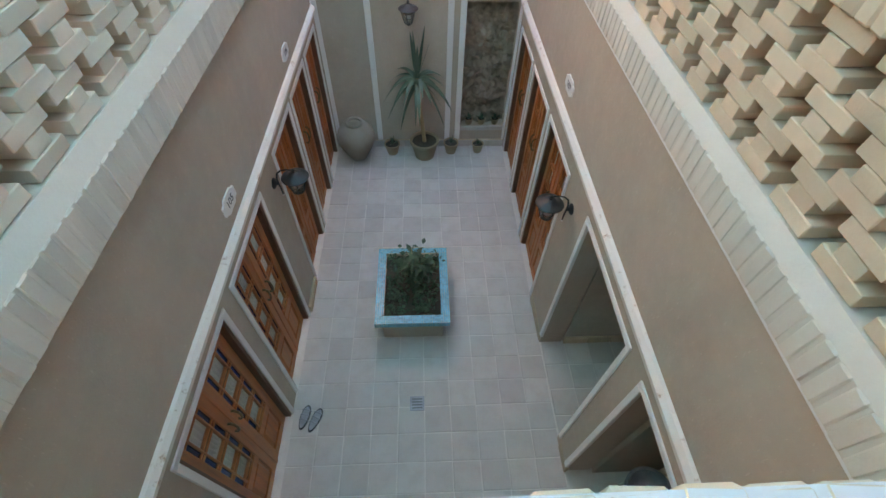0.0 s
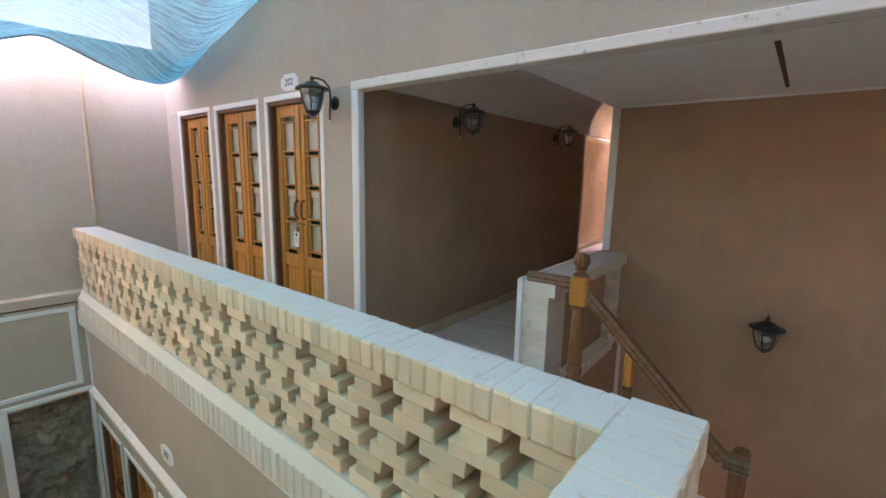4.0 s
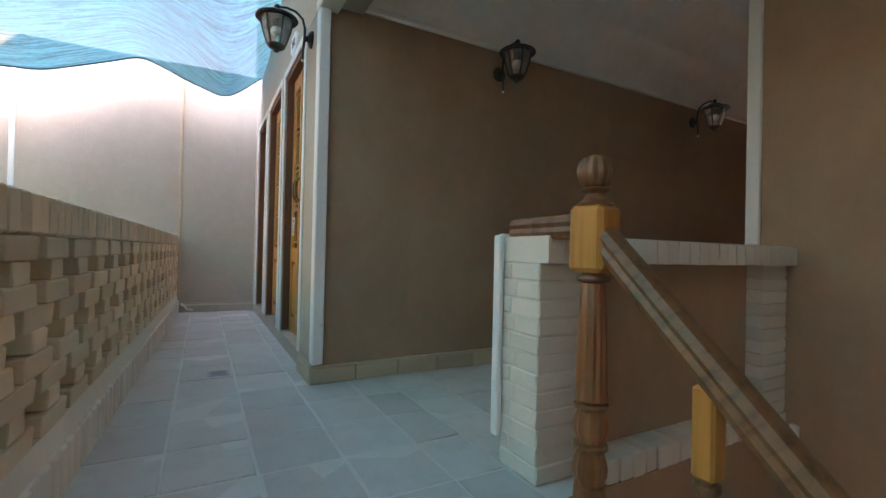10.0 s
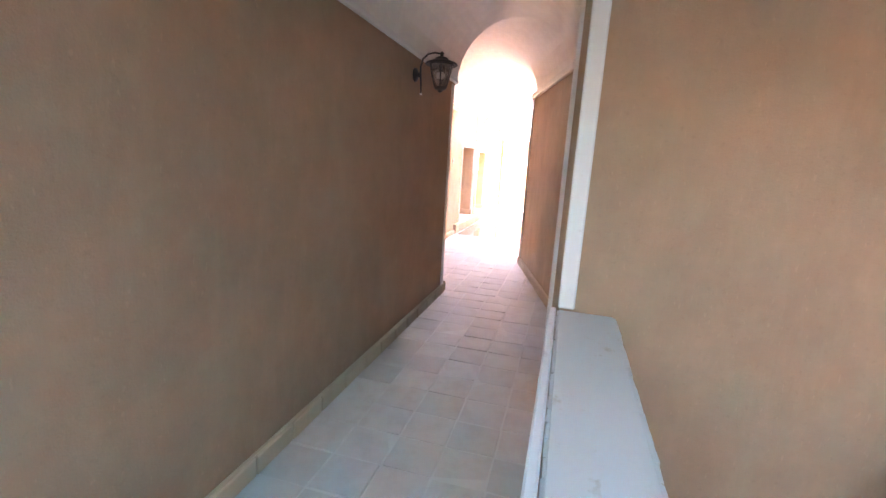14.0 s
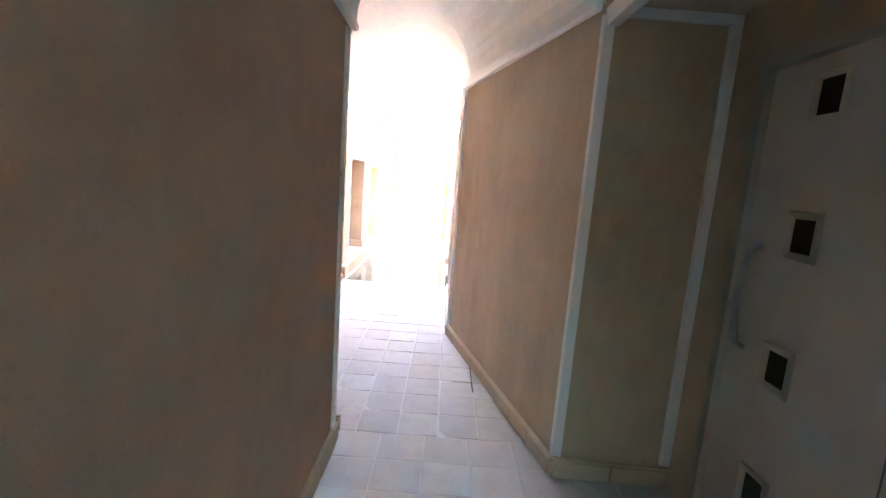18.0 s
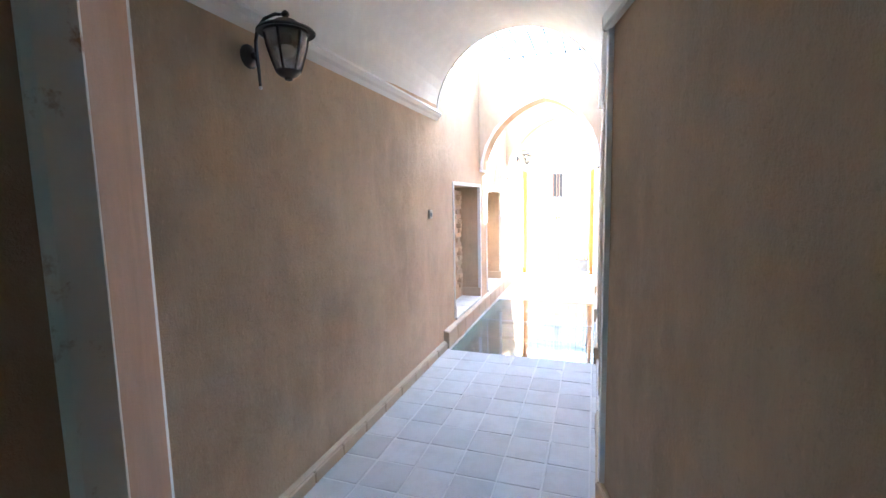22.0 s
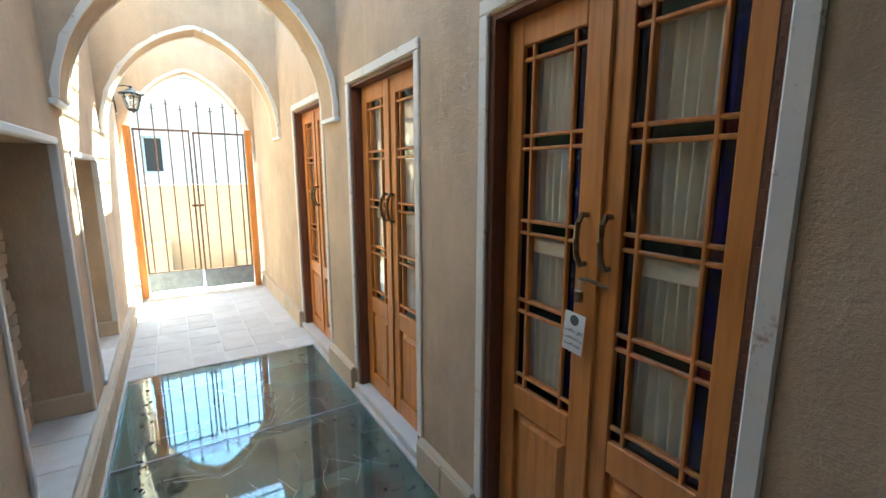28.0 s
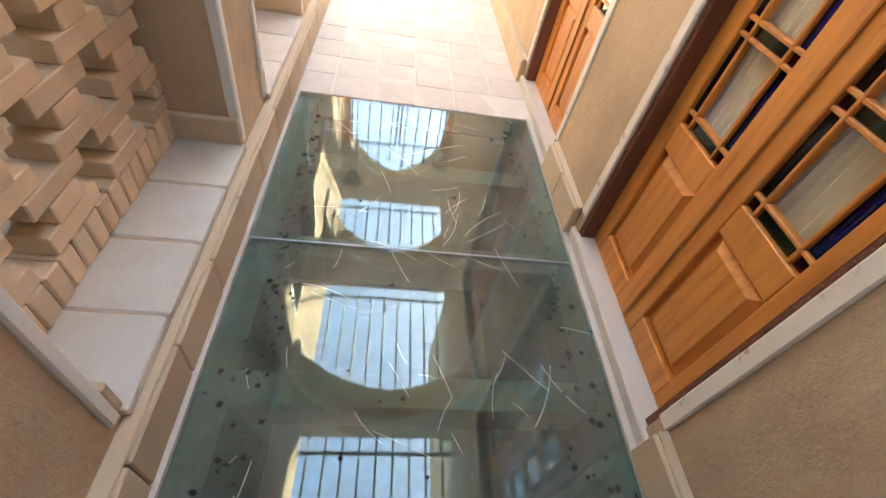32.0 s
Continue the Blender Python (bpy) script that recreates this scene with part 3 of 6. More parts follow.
strip(e, "moulding", 3.24, 2.775, 2.215, 7.77, 2.812, 2.25)


# ---- pointed arches of the passage ----
def pointed(yc, half, z0, rise, lean=0.0):
    """A pointed arch; lean moves its point along y."""
    def f(s):
        R = 1.28 * half
        k = 1 - abs(2 * s - 1)          # 0 at the feet, 1 at the point
        side = math.copysign(1, 2 * s - 1)
        a = k * math.acos(1 - half / R)   # along a circle struck from beyond the middle
        return yc + lean * k + side * (half - R + R * math.cos(a)), z0 + rise * math.sin(a) / math.sin(math.acos(1 - half / R))
    return f


def arch_wall(x, t, ya, yb, z0, rise, ring, top, label, lean=0.0):
    yc, half = (ya + yb) / 2, (yb - ya) / 2 - ring
    f = pointed(yc, half, z0, rise, lean)
    ob = wall("wall_arch", bm_lunette(x, t, ya - 0.02, yb + 0.02, z0, top, f, 32), M_clay_warm, label)
    for xx in (x - 0.006, x + t - 0.02):
        pts = [f(i / 32) for i in range(33)]
        bm = bmesh.new()
        rows = []
        for i, (y, z) in enumerate(pts):
            a, b = pts[max(i - 1, 0)], pts[min(i + 1, 32)]
            d = Vector((b[0] - a[0], b[1] - a[1])).normalized()
            n = Vector((-d.y, d.x))
            o = 0.03 + 0.006 * math.sin(i * 2.3)
            rows.append([bm.verts.new((u, y + n.x * w, z + n.y * w)) for u, w in ((xx, -0.004), (xx, o), (xx + 0.026, o), (xx + 0.026, -0.004))])
        for p, q in zip(rows, rows[1:]):
            for k in range(4):
                bm.faces.new((p[k], p[(k + 1) % 4], q[(k + 1) % 4], q[k]))
        bmesh.ops.recalc_face_normals(bm, faces=bm.faces[:])
        part("arch_rim", bm, M_white_worn, ob, "worn white plaster rim")
        ob.children[-1].matrix_basis = PLAN.inverted() @ Matrix.Identity(4)
    for y in (ya, yb - ring):
        part("arch_foot", bm_box((x - 0.012, x + t + 0.012, y, y + ring, z0 - 0.03, z0 - 0.001), bevel=0.004), M_white, ob, "white plaster foot")
    return ob


arch_wall(13.19, 0.31, SY, NY, 1.965, 0.875, 0.04, 3.3, "beige plaster pointed arch with white rim", -0.07)
arch_wall(15.13, 0.31, SY, NY, 1.96, 0.96, 0.03, 3.3, "beige plaster pointed arch with white rim", -0.05)
arch_wall(16.85, 0.25, SY, NY, 1.75, 1.10, 0.03, 3.3, "plaster arch over the gate")


# ---- floors ----
wall("floor_gallery", bm_box((GX - 1.1, GX + 0.25, 1.05, 6.6, -0.16, -0.004), (GX + 0.25, 3.57, 1.06, 2.81, -0.16, -0.004), (3.57, 5.05, 1.36, 2.81, -0.16, -0.004), (5.05, 8.4, 1.36, 3.7, -0.16, -0.004), (5.36, 8.4, 0.95, 1.36, -0.16, -0.004), (8.4, 11.56, 2.12, 3.75, -0.16, -0.004)), M_joint, "mortar bed of the gallery and corridor floor", "floor")
wall("floor_gate", bm_box((14.06, 18.2, SY - 0.05, NY + 0.05, -0.16, -0.004)), M_joint, "mortar bed of the floor before the gate", "floor")
wall("ground_yard", bm_box((-2.6, 3.4, -2.6, 6.9, G - 0.2, G - 0.006)), M_joint, "mortar bed of the courtyard", "floor")
wall("floor_glass_edge", bm_box((11.50, 14.10, SY - 0.04, 2.20, -0.16, 0.0), (11.50, 14.10, 3.625, NY, -0.16, 0.0)), M_tile_warm, "beige stone kerb along the glass floor", "floor")
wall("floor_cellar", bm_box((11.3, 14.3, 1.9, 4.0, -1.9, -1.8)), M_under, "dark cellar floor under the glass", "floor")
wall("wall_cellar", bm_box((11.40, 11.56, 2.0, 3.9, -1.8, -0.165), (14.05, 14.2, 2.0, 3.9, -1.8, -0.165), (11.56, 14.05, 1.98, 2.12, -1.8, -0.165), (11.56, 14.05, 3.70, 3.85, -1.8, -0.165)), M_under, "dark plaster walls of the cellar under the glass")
wall("ground_outside", bm_box((18.2, 400, -400, 400, -0.3, -0.02), (17.1, 18.2, -60, SY - 0.05, -0.3, -0.02), (17.1, 18.2, NY + 0.05, 60, -0.3, -0.02)), M_outside, "sandy ground outside the gate", "ground")

# ---- courtyard walls ----
EAST = YARD @ pose(UE, VN, 0, 0, 0, -0.3) @ pose(-UE, -VN, 0)
PLAN = YARD


def yard_side(name, u, sign, v0, v1, z0, z1, mat, label, t, holes=()):
    """A wall along v whose face looks into the yard; sign +1 is the east side. holes: (v0, v1, z0, z1)."""
    if sign > 0:
        m, d = run(u, v1, u, v0)
        hs = [(v1 - b, v1 - a, c, e) for a, b, c, e in holes]
    else:
        m, d = run(u, v0, u, v1)
        hs = [(a - v0, b - v0, c, e) for a, b, c, e in holes]
    return tagged(part(name, bm_wall(d, z0, z1, t, hs), mat, at=m), label, "wall", "", "structure")


DE = [(2.90, 3.82), (3.90, 4.80), (4.88, 5.76)]
DW = [(0.62, 1.62), (1.78, 2.74), (3.22, 4.04), (4.12, 4.92), (5.0, 5.78)]
OE = [(1.26, 2.30), (-0.10, 0.96)]
DT = -1.22
WG, DG = -2.02, [(2.85, 3.75), (3.88, 4.75), (4.85, 5.70)]   # west gallery wall and its doors
PLAN = EAST
yard_side("wall_yard_east", UE, 1, -2.4, VN, G, -0.048, M_clay_yard, "beige plaster courtyard wall below the brick parapet", 0.25,
          [(a + 0.05, b - 0.05, G, DT - 0.05) for a, b in DE] + [(a, b, G, -1.20) for a, b in OE])
PLAN = YARD
yard_side("wall_yard_west", UW, -1, -2.4, VN, G, -0.062, M_clay_yard, "beige plaster courtyard wall with five doors", 0.25, [(a + 0.05, b - 0.05, G, DT - 0.05) for a, b in DW])
long_wall("wall_yard_north", UW - 1.5, VN, UE + 1.5, VN, G, 0.08, M_clay_yard, "beige plaster end wall of the courtyard", 0.3, [(0.58 - UW + 1.5, 1.27 - UW + 1.5, G + 0.38, -0.98)])
long_wall("wall_upper_north", -3.2, VN + 0.10, 3.2, VN + 0.10, 0.081, 2.95, M_clay_yard, "beige plaster upper end wall", 0.3)
wall("ledge_north", bm_box((UW - 0.2, UE + 0.2, VN - 0.03, VN + 0.12, 0.10, 0.205), bevel=0.01), M_clay_yard, "plaster ledge on the end wall", "ledge")
long_wall("wall_gallery_west", WG, -2.4, WG, 6.1, 0, 3.2, M_clay_yard, "beige plaster west gallery wall", 0.25, [(a + 2.45, b + 2.35, 0.1, 2.15) for a, b in DG])
wall("floor_west_gallery", bm_box((WG, UW - 0.005, -2.4, 6.0, -0.16, -0.0)), M_tile, "grey floor of the west gallery", "floor")
wall("wall_yard_south", bm_box((UW - 0.2, UE + 0.2, -0.098, 0.080, G, LAND - 0.2)), M_clay_yard, "plaster wall under the south parapet")
wall("floor_landing", bm_box((-2.4, 2.93, -2.8, -0.102, LAND - 0.2, LAND)), M_tile, "grey tiled half landing", "floor")
PLAN = Matrix.Identity(4)


# ---- brick parapets ----
def brick_mesh(name, lx, ly, lz, mats, bevel=0.006, seed=0):
    """A brick centred on its base, slightly uneven; the second material covers its top."""
    rng = random.Random(seed)
    bm = bm_box((-lx / 2, lx / 2, -ly / 2, ly / 2, 0, lz), bevel=bevel)
    for v in bm.verts:
        v.co += Vector([rng.uniform(-1, 1) * 0.0022 for _ in range(3)])
    if len(mats) > 1:
        bm.normal_update()
        for f in bm.faces:
            f.material_index = int(f.normal.z > 0.8)
    return to_mesh(name, bm, *mats)


def piece(name, mesh, parent, x, y, z, turn=0.0, rng=random, jolt=0.0):
    ob = new(name, mesh)
    ob.parent = parent
    ob.matrix_basis = pose(x + rng.uniform(-jolt, jolt), y + rng.uniform(-jolt, jolt), z, 0, 0, turn)
    return ob


COURSE, PITCH, DEEP = 0.0635, 0.275, 0.21


def lattice(parent, x0, x1, y, z, rows=3, first=0, narrow=0.062, wide=0.165, deep=DEEP, pitch=PITCH, mat=None):
    """Rows of cross-shaped holes in brickwork along x."""
    mat = mat or M_brick
    long_b = [brick_mesh("brick", pitch - narrow, deep, COURSE - 0.002, (mat,), 0.004, k) for k in range(3)]
    short_b = [brick_mesh("brick", pitch - wide, deep, COURSE - 0.002, (mat,), 0.004, 7 + k) for k in range(3)]
    rng = random.Random(5)
    zz = z
    for r in range(rows):
        off = 0.5 * ((r + first) % 2)
        for c in range(3):
            meshes, w = (short_b, pitch - wide) if c == 1 else (long_b, pitch - narrow)
            n = int((x1 - x0) / pitch) + 2
            for i in range(-1, n):
                x = x0 + (i + off + 0.5) * pitch
                if x - w / 2 < x0 - 0.001 or x + w / 2 > x1 + 0.001:
                    a, b = max(x - w / 2, x0), min(x + w / 2, x1)
                    if b - a > 0.03:
                        piece("brick", brick_mesh("brick", b - a, deep, COURSE - 0.006, (mat,)), parent, (a + b) / 2, y, zz)
                    continue
                piece("brick", rng.choice(meshes), parent, x, y, zz, rng.uniform(-0.6, 0.6), rng, 0.002)
            zz += COURSE
    return zz


def course(parent, name, x0, x1, y, z, step, ly, lz, mats, gap=0.007, seed=3, jolt=0.002, bevel=0.006):
    rng = random.Random(seed)
    n = max(1, round((x1 - x0) / step))
    w = (x1 - x0) / n
    ms = [brick_mesh(name, w - gap, ly, lz, mats, bevel, k + seed) for k in range(4)]
    for i in range(n):
        piece(name, rng.choice(ms), parent, x0 + (i + 0.5) * w, y, z, rng.uniform(-0.5, 0.5), rng, jolt)


def parapet(label, at, length, mat, band=-0.045, cap=0.255, rise=0.0, tall=0.19):
    """x along the parapet, y across from 0 (yard side) to 0.24; z up from the gallery floor; band: foot of the header course."""
    e = thing("brick_parapet", at, label, "parapet", "brick parapets round the yard")
    y, top = 0.125, 0.894 + rise
    yc = cap / 2 - 0.0025
    part("mortar", bm_box((0.0, length, y - 0.085, y + 0.085, -0.145, 0.16), (0.0, length, y - 0.08, y + 0.08, 0.790, 0.800)), M_mortar, e)
    part("band_bed", bm_box((0.0, length, y - 0.152, y + 0.122, band + 0.002, band + tall - 0.002)), M_brick_white, e, "pale mortar between the headers")
    part("cap_bed", bm_box((0, length, yc - cap / 2 + 0.010, yc + cap / 2 - 0.010, 0.801, top - 0.0012)), M_limed, e, "whitewashed joint")
    course(e, "band_brick", 0, length, y - 0.015, band, 0.075, 0.285, tall, (M_brick_white,), 0.014, 21, 0.002, 0.007)
    part("ledge", bm_prism([(-0.026, band + tall - 0.002), (-0.020, band + tall + 0.013), (0.012, 0.214), (0.225, 0.218), (0.238, band + tall - 0.002)], "x", 0, length), M_brick_white, e, "smooth mortar ledge under the lattice")
    lattice(e, 0, length, y, 0.220, mat=mat)
    course(e, "cap_brick", 0, length, yc, 0.794, 0.068, cap, 0.10 + rise, (mat, M_limed), 0.001, 51, 0.003, 0.008)
    return e


PLAN = EAST
parapet("buff brick parapet with cross-shaped openings and a whitewashed top", pose(UE - 0.015, VN, 0, 0, 0, -90), VN - 0.094, M_brick, -0.045, 0.232, 0.014)
PLAN = YARD
parapet("buff brick parapet with cross-shaped openings along the west gallery", pose(UW + 0.04, 0.094, 0.04, 0, 0, 90), VN - 0.094, M_brick_pale, -0.10, tall=0.225)
e = thing("brick_parapet", pose(UW - 0.25, 0, 0), "low brick parapet with a whitewashed top by the landing", "parapet", "brick parapets round the yard")
SL = UE - UW + 0.455
part("core", bm_box((0.004, SL - 0.012, -0.10, 0.083, LAND, 0.79)), M_brick, e, "buff brickwork")
part("cap_bed", bm_box((0.002, SL - 0.002, -0.104, 0.094, 0.793, 0.9048)), M_limed, e, "whitewashed joint")
course(e, "cap_brick", 0, SL, -0.0045, 0.792, 0.068, 0.207, 0.114, (M_brick, M_limed), 0.001, 61, 0.003, 0.008)
# white fillet under the band, and the moulding over the doors
for u, s in ((UE, -1), (UW, 1)):
    PLAN = EAST if u > 0 else YARD
    e = thing("wall_moulding", pose(u, 0, 0), "white plaster moulding along the courtyard wall", "moulding", "", "structure")
    a, b = sorted((0, s * 0.034))
    f = -0.066 if u > 0 else -0.080
    part("fillet", bm_box((a, b, 0.0, VN, f, f + 0.020)), M_white, e)
    d = 0.10 if u > 0 else 0.0
    part("moulding", bm_prism([(0, d - 1.14), (s * 0.02, d - 1.13), (s * 0.045, d - 1.09), (s * 0.045, d - 1.06), (s * 0.02, d - 1.03), (0, d - 1.02)], "y", 0, VN), M_white_worn, e)
    strip(e, "edge_trim", min(0, s * 0.014), VN - 0.05, d - 1.0, max(0, s * 0.014), VN, -0.085)
PLAN = Matrix.Identity(4)


# ---- doors ----
def leaf_meshes(W, H, wood, st=0.082, side=0.048, tint=None):
    wl = W / 2 - 0.002
    z0, z1, T = 0.33 * H, H - 0.10, 0.045
    frame_bm = bm_box((0, st, 0, T, 0, H), (wl - st, wl, 0, T, 0, H), (st, wl - st, 0, T, 0, 0.11), (st, wl - st, 0, T, z0 - 0.11, z0), (st, wl - st, 0, T, z1, H))
    bmesh.ops.bevel(frame_bm, geom=[e for e in frame_bm.edges if len(e.link_faces) == 2], offset=0.004, segments=1, affect="EDGES")
    panel = bm_box((st, wl - st, 0.026, 0.038, 0.11, z0 - 0.11))
    a, b, c = st + 0.012, wl - st - 0.012, 0.030
    pv = [panel.verts.new(p) for p in ((a, 0.0258, 0.122), (b, 0.0258, 0.122), (b, 0.0258, z0 - 0.122), (a, 0.0258, z0 - 0.122), (a + c, 0.003, 0.12 + c), (b - c, 0.003, 0.12 + c), (b - c, 0.003, z0 - 0.12 - c), (a + c, 0.003, z0 - 0.12 - c))]
    for q in ((0, 1, 5, 4), (1, 2, 6, 5), (2, 3, 7, 6), (3, 0, 4, 7), (4, 5, 6, 7)):
        panel.faces.new([pv[i] for i in q])
    bars, panes = [], []
    m, band = 0.013, 0.046
    xa, xb = st, wl - st
    x1, x2 = xa + side, xb - side
    row = (z1 - z0 - 5 * band) / 4
    zs = [z0]
    for _ in range(4):
        zs += [zs[-1] + band, zs[-1] + band + row]
    zs.append(z1)
    for x in (x1, x2):
        bars.append((x - m / 2, x + m / 2, 0.004, 0.034, z0, z1))
    for z in zs[1:-1]:
        bars.append((xa, xb, 0.006, 0.036, z - m / 2, z + m / 2))
    for k, (za, zb) in enumerate(zip(zs, zs[1:])):
        for (pa, pb), mid in (((xa, x1), 0), ((x1, x2), 1), ((x2, xb), 0)):
            mat = (M_green if mid else M_red) if k % 2 == 0 else (M_clear if mid else tint or M_blue)
            panes.append(((pa + 0.001, pb - 0.001, 0.018, 0.022, za + 0.001, zb - 0.001), mat))
    return to_mesh("leaf", frame_bm, wood), to_mesh("panel", panel, wood), to_mesh("glazing_bar", bm_box(*bars, bevel=0.003), wood), [(to_mesh("pane", bm_box(b), mt), mt) for b, mt in panes]


def bm_curtain(w, h, folds, tie):
    def f(u, v):
        pinch = 1 - 0.22 * math.exp(-((v - tie) / 0.16) ** 2)
        x = 0.5 * w + (u - 0.5) * w * pinch
        return x, 0.017 * math.copysign(abs(math.sin(u * folds * 2 * math.pi + 1.2 * math.sin(3 * v))) ** 0.7, math.sin(u * folds * 2 * math.pi + 1.2 * math.sin(3 * v))) + 0.004 * math.sin(u * folds * 5.1), v * h
    return bm_grid(f, folds * 8, 12)


def handle_bm(x, z):
    return bm_tube([(x, 0.0, z - 0.085), (x, -0.022, z - 0.088), (x, -0.04, z - 0.055), (x, -0.047, z), (x, -0.04, z + 0.05), (x, -0.022, z + 0.075), (x, 0.0, z + 0.072)], 0.0095, 8)


def double_door(at, W, H, label, handles=True, lock=False, group="double doors", wood=M_wood, reveal=0.052, carved=False, grip=0.64, st=0.082, side=0.048, tint=None):
    e = thing("double_door", at, label, "door", group)
    fr, pa, ba, panes = leaf_meshes(W, H, wood, st, side, tint)
    part("door_frame", bm_box((-0.029, -0.001, -reveal, 0.09, 0, H + 0.03), (W + 0.001, W + 0.029, -reveal, 0.09, 0, H + 0.03), (-0.001, W + 0.001, -reveal, 0.09, H + 0.002, H + 0.03)), M_wood_dark, e, "dark carved door frame")
    if carved:
        n = int(H / 0.04)
        for x0, x1 in ((-0.029, -0.001), (W + 0.001, W + 0.029)):
            x, w = (x0 + x1) / 2, 0.009
            relief = []
            for k in range(n):
                z = (k + 0.5) * H / n
                relief += [(x - w + 0.004 * (k % 2), x + w - 0.008 + 0.008 * (k % 2), -reveal - 0.003, -reveal + 0.001, z - 0.013, z + 0.013)]
                relief += [(x - 0.0135, x - 0.0115, -reveal - 0.002, -reveal + 0.001, z - 0.018, z + 0.018), (x + 0.0115, x + 0.0135, -reveal - 0.002, -reveal + 0.001, z - 0.018, z + 0.018)]
            part("carving", bm_box(*relief, bevel=0.0012), M_wood_dark, e, "carved relief pattern")
    for k in (0, 1):
        lf = part("leaf", fr, None, e, at=pose(k * (W / 2 + 0.001), 0, 0))
        part("panel", pa, None, lf)
        part("glazing_bar", ba, None, lf)
        for me, mt in panes:
            pn = part("pane", me, None, lf, {M_red: "red glass", M_green: "green glass", M_blue: "blue glass", M_clear: "clear glass"}[mt])
            pn.visible_shadow = False
        if handles:
            part("handle", handle_bm(W / 2 - 0.045 if k == 0 else 0.045, grip * H), M_brass, lf, "aged bronze handle", smooth=True)
        cw = W / 2 - 0.14
        part("curtain", thicken(bm_curtain(cw, 0.64 * H, 8, 0.46), 0.002), M_curtain, e, "cream gathered curtain", at=pose(k * W / 2 + 0.07, 0.062, 0.31 * H), smooth=True)
        part("tieback", bm_box((0.12 * cw, 0.88 * cw, -0.022, 0.02, 0.585, 0.64), bevel=0.006), M_curtain, e, "cream curtain band", at=pose(k * W / 2 + 0.07, 0.056, 0.31 * H))
    part("astragal", bm_box((W / 2 - 0.018, W / 2 + 0.018, -0.012, 0.0, 0.02, H - 0.02), bevel=0.005), wood, e)
    # flat near-black sheet carries the darkness of the room behind
    part("backing", bm_box((-0.02, W + 0.02, 0.15, 0.16, 0.0, H + 0.02)), M_dark, e, "near-black sheet standing in for the unlit room")
    if lock:
        part("hasp", bm_tube([(W / 2 - 0.05, -0.012, (grip - 0.065) * H), (W / 2, -0.026, (grip - 0.062) * H), (W / 2 + 0.06, -0.012, (grip - 0.069) * H)], 0.006, 6), M_brass, e)
        part("padlock", bm_box((W / 2 - 0.055, W / 2 - 0.025, -0.034, -0.018, (grip - 0.065) * H - 0.075, (grip - 0.065) * H - 0.035), bevel=0.004), M_brass, e, "brass padlock")
        q = (grip - 0.065) * H - 0.036
        part("shackle", bm_tube([(W / 2 - 0.05, -0.026, q), (W / 2 - 0.05, -0.026, q + 0.03), (W / 2 - 0.04, -0.026, q + 0.04), (W / 2 - 0.03, -0.026, q + 0.03), (W / 2 - 0.03, -0.026, q)], 0.003, 6), M_steel, e)
    return e


def text_mesh(body, size, mat, extrude=0.0012):
    cu = bpy.data.curves.new("text", "FONT")
    cu.body, cu.size, cu.align_x, cu.align_y, cu.extrude = body, size, "CENTER", "CENTER", extrude
    tmp = bpy.data.objects.new("text", cu)
    scene.collection.objects.link(tmp)
    me = bpy.data.meshes.new_from_object(tmp.evaluated_get(bpy.context.evaluated_depsgraph_get()))
    bpy.data.objects.remove(tmp)
    me.materials.clear()
    me.materials.append(mat)
    return me


# joined letter forms, laid out from left to right
TAG_LINES = ["\uFE96\uFED3\uFE8E\uFEC8\uFEE7 \uFED5\uFE8E\uFE97\uFE8D", "\uFBFD\uFEE7\uFEEE\uFED4\uFECB\uFEAA\uFEBF \uFEED", "\uFE96\uFEB3\uFE8D \uFEE9\uFEAA\uFEB7"]


def key_tag(at):
    e = thing("door_tag", at, "white laminated card hanging from the padlock", "tag")
    part("card", bm_box((-0.042, 0.042, -0.001, 0.001, -0.135, 0), bevel=0.0008), M_plate, e)
    part("hole", bm_lathe([(0.018, 0), (0.018, 0.0005)], 14), M_ink, e, at=pose(0, -0.0012, -0.025, 90, 0, 0))
    for k, line in enumerate(TAG_LINES):
        part("writing", text_mesh(line, 0.0165, M_ink, 0.0003), None, e, "dark line of writing", at=pose(0, -0.0016, -0.062 - 0.023 * k, 90, 0, 0))
    return e


for i, (p, q) in enumerate(D202):
    double_door(pose(GX + 0.06, q - 0.08, 0.115, 0, 0, -90), q - p - 0.16, 2.025, "varnished pine double door with coloured panes, closed", i == 2, i == 2, grip=0.545, st=0.066, side=0.030, tint=M_clear)
key_tag(pose(GX + 0.024, 3.68, 1.01, 0, 6, -90))
for i, (a, b) in enumerate(DS):
    double_door(pose(b - 0.08, SY - 0.07, 0.06, 0, 0, 180), b - a - 0.16, 2.06, "varnished pine double door with coloured glass and cream curtains", True, i == 0, "room doors of the passage", reveal=0.062, carved=True)
key_tag(pose(11.04, SY - 0.034, 1.135, 0, 4, 180))
PLAN = EAST
for a, b in DE:
    surround("door_trim", pose(UE, b - 0.05, 0, 0, 0, -90), b - a - 0.10, G, DT - 0.05, "white painted trim round a courtyard door", 0.0)
    double_door(pose(UE + 0.06, b - 0.08, G + 0.02, 0, 0, -90), b - a - 0.16, 1.88, "red-brown varnished double door to the courtyard", True, False, "courtyard doors", M_wood_red)
PLAN = YARD
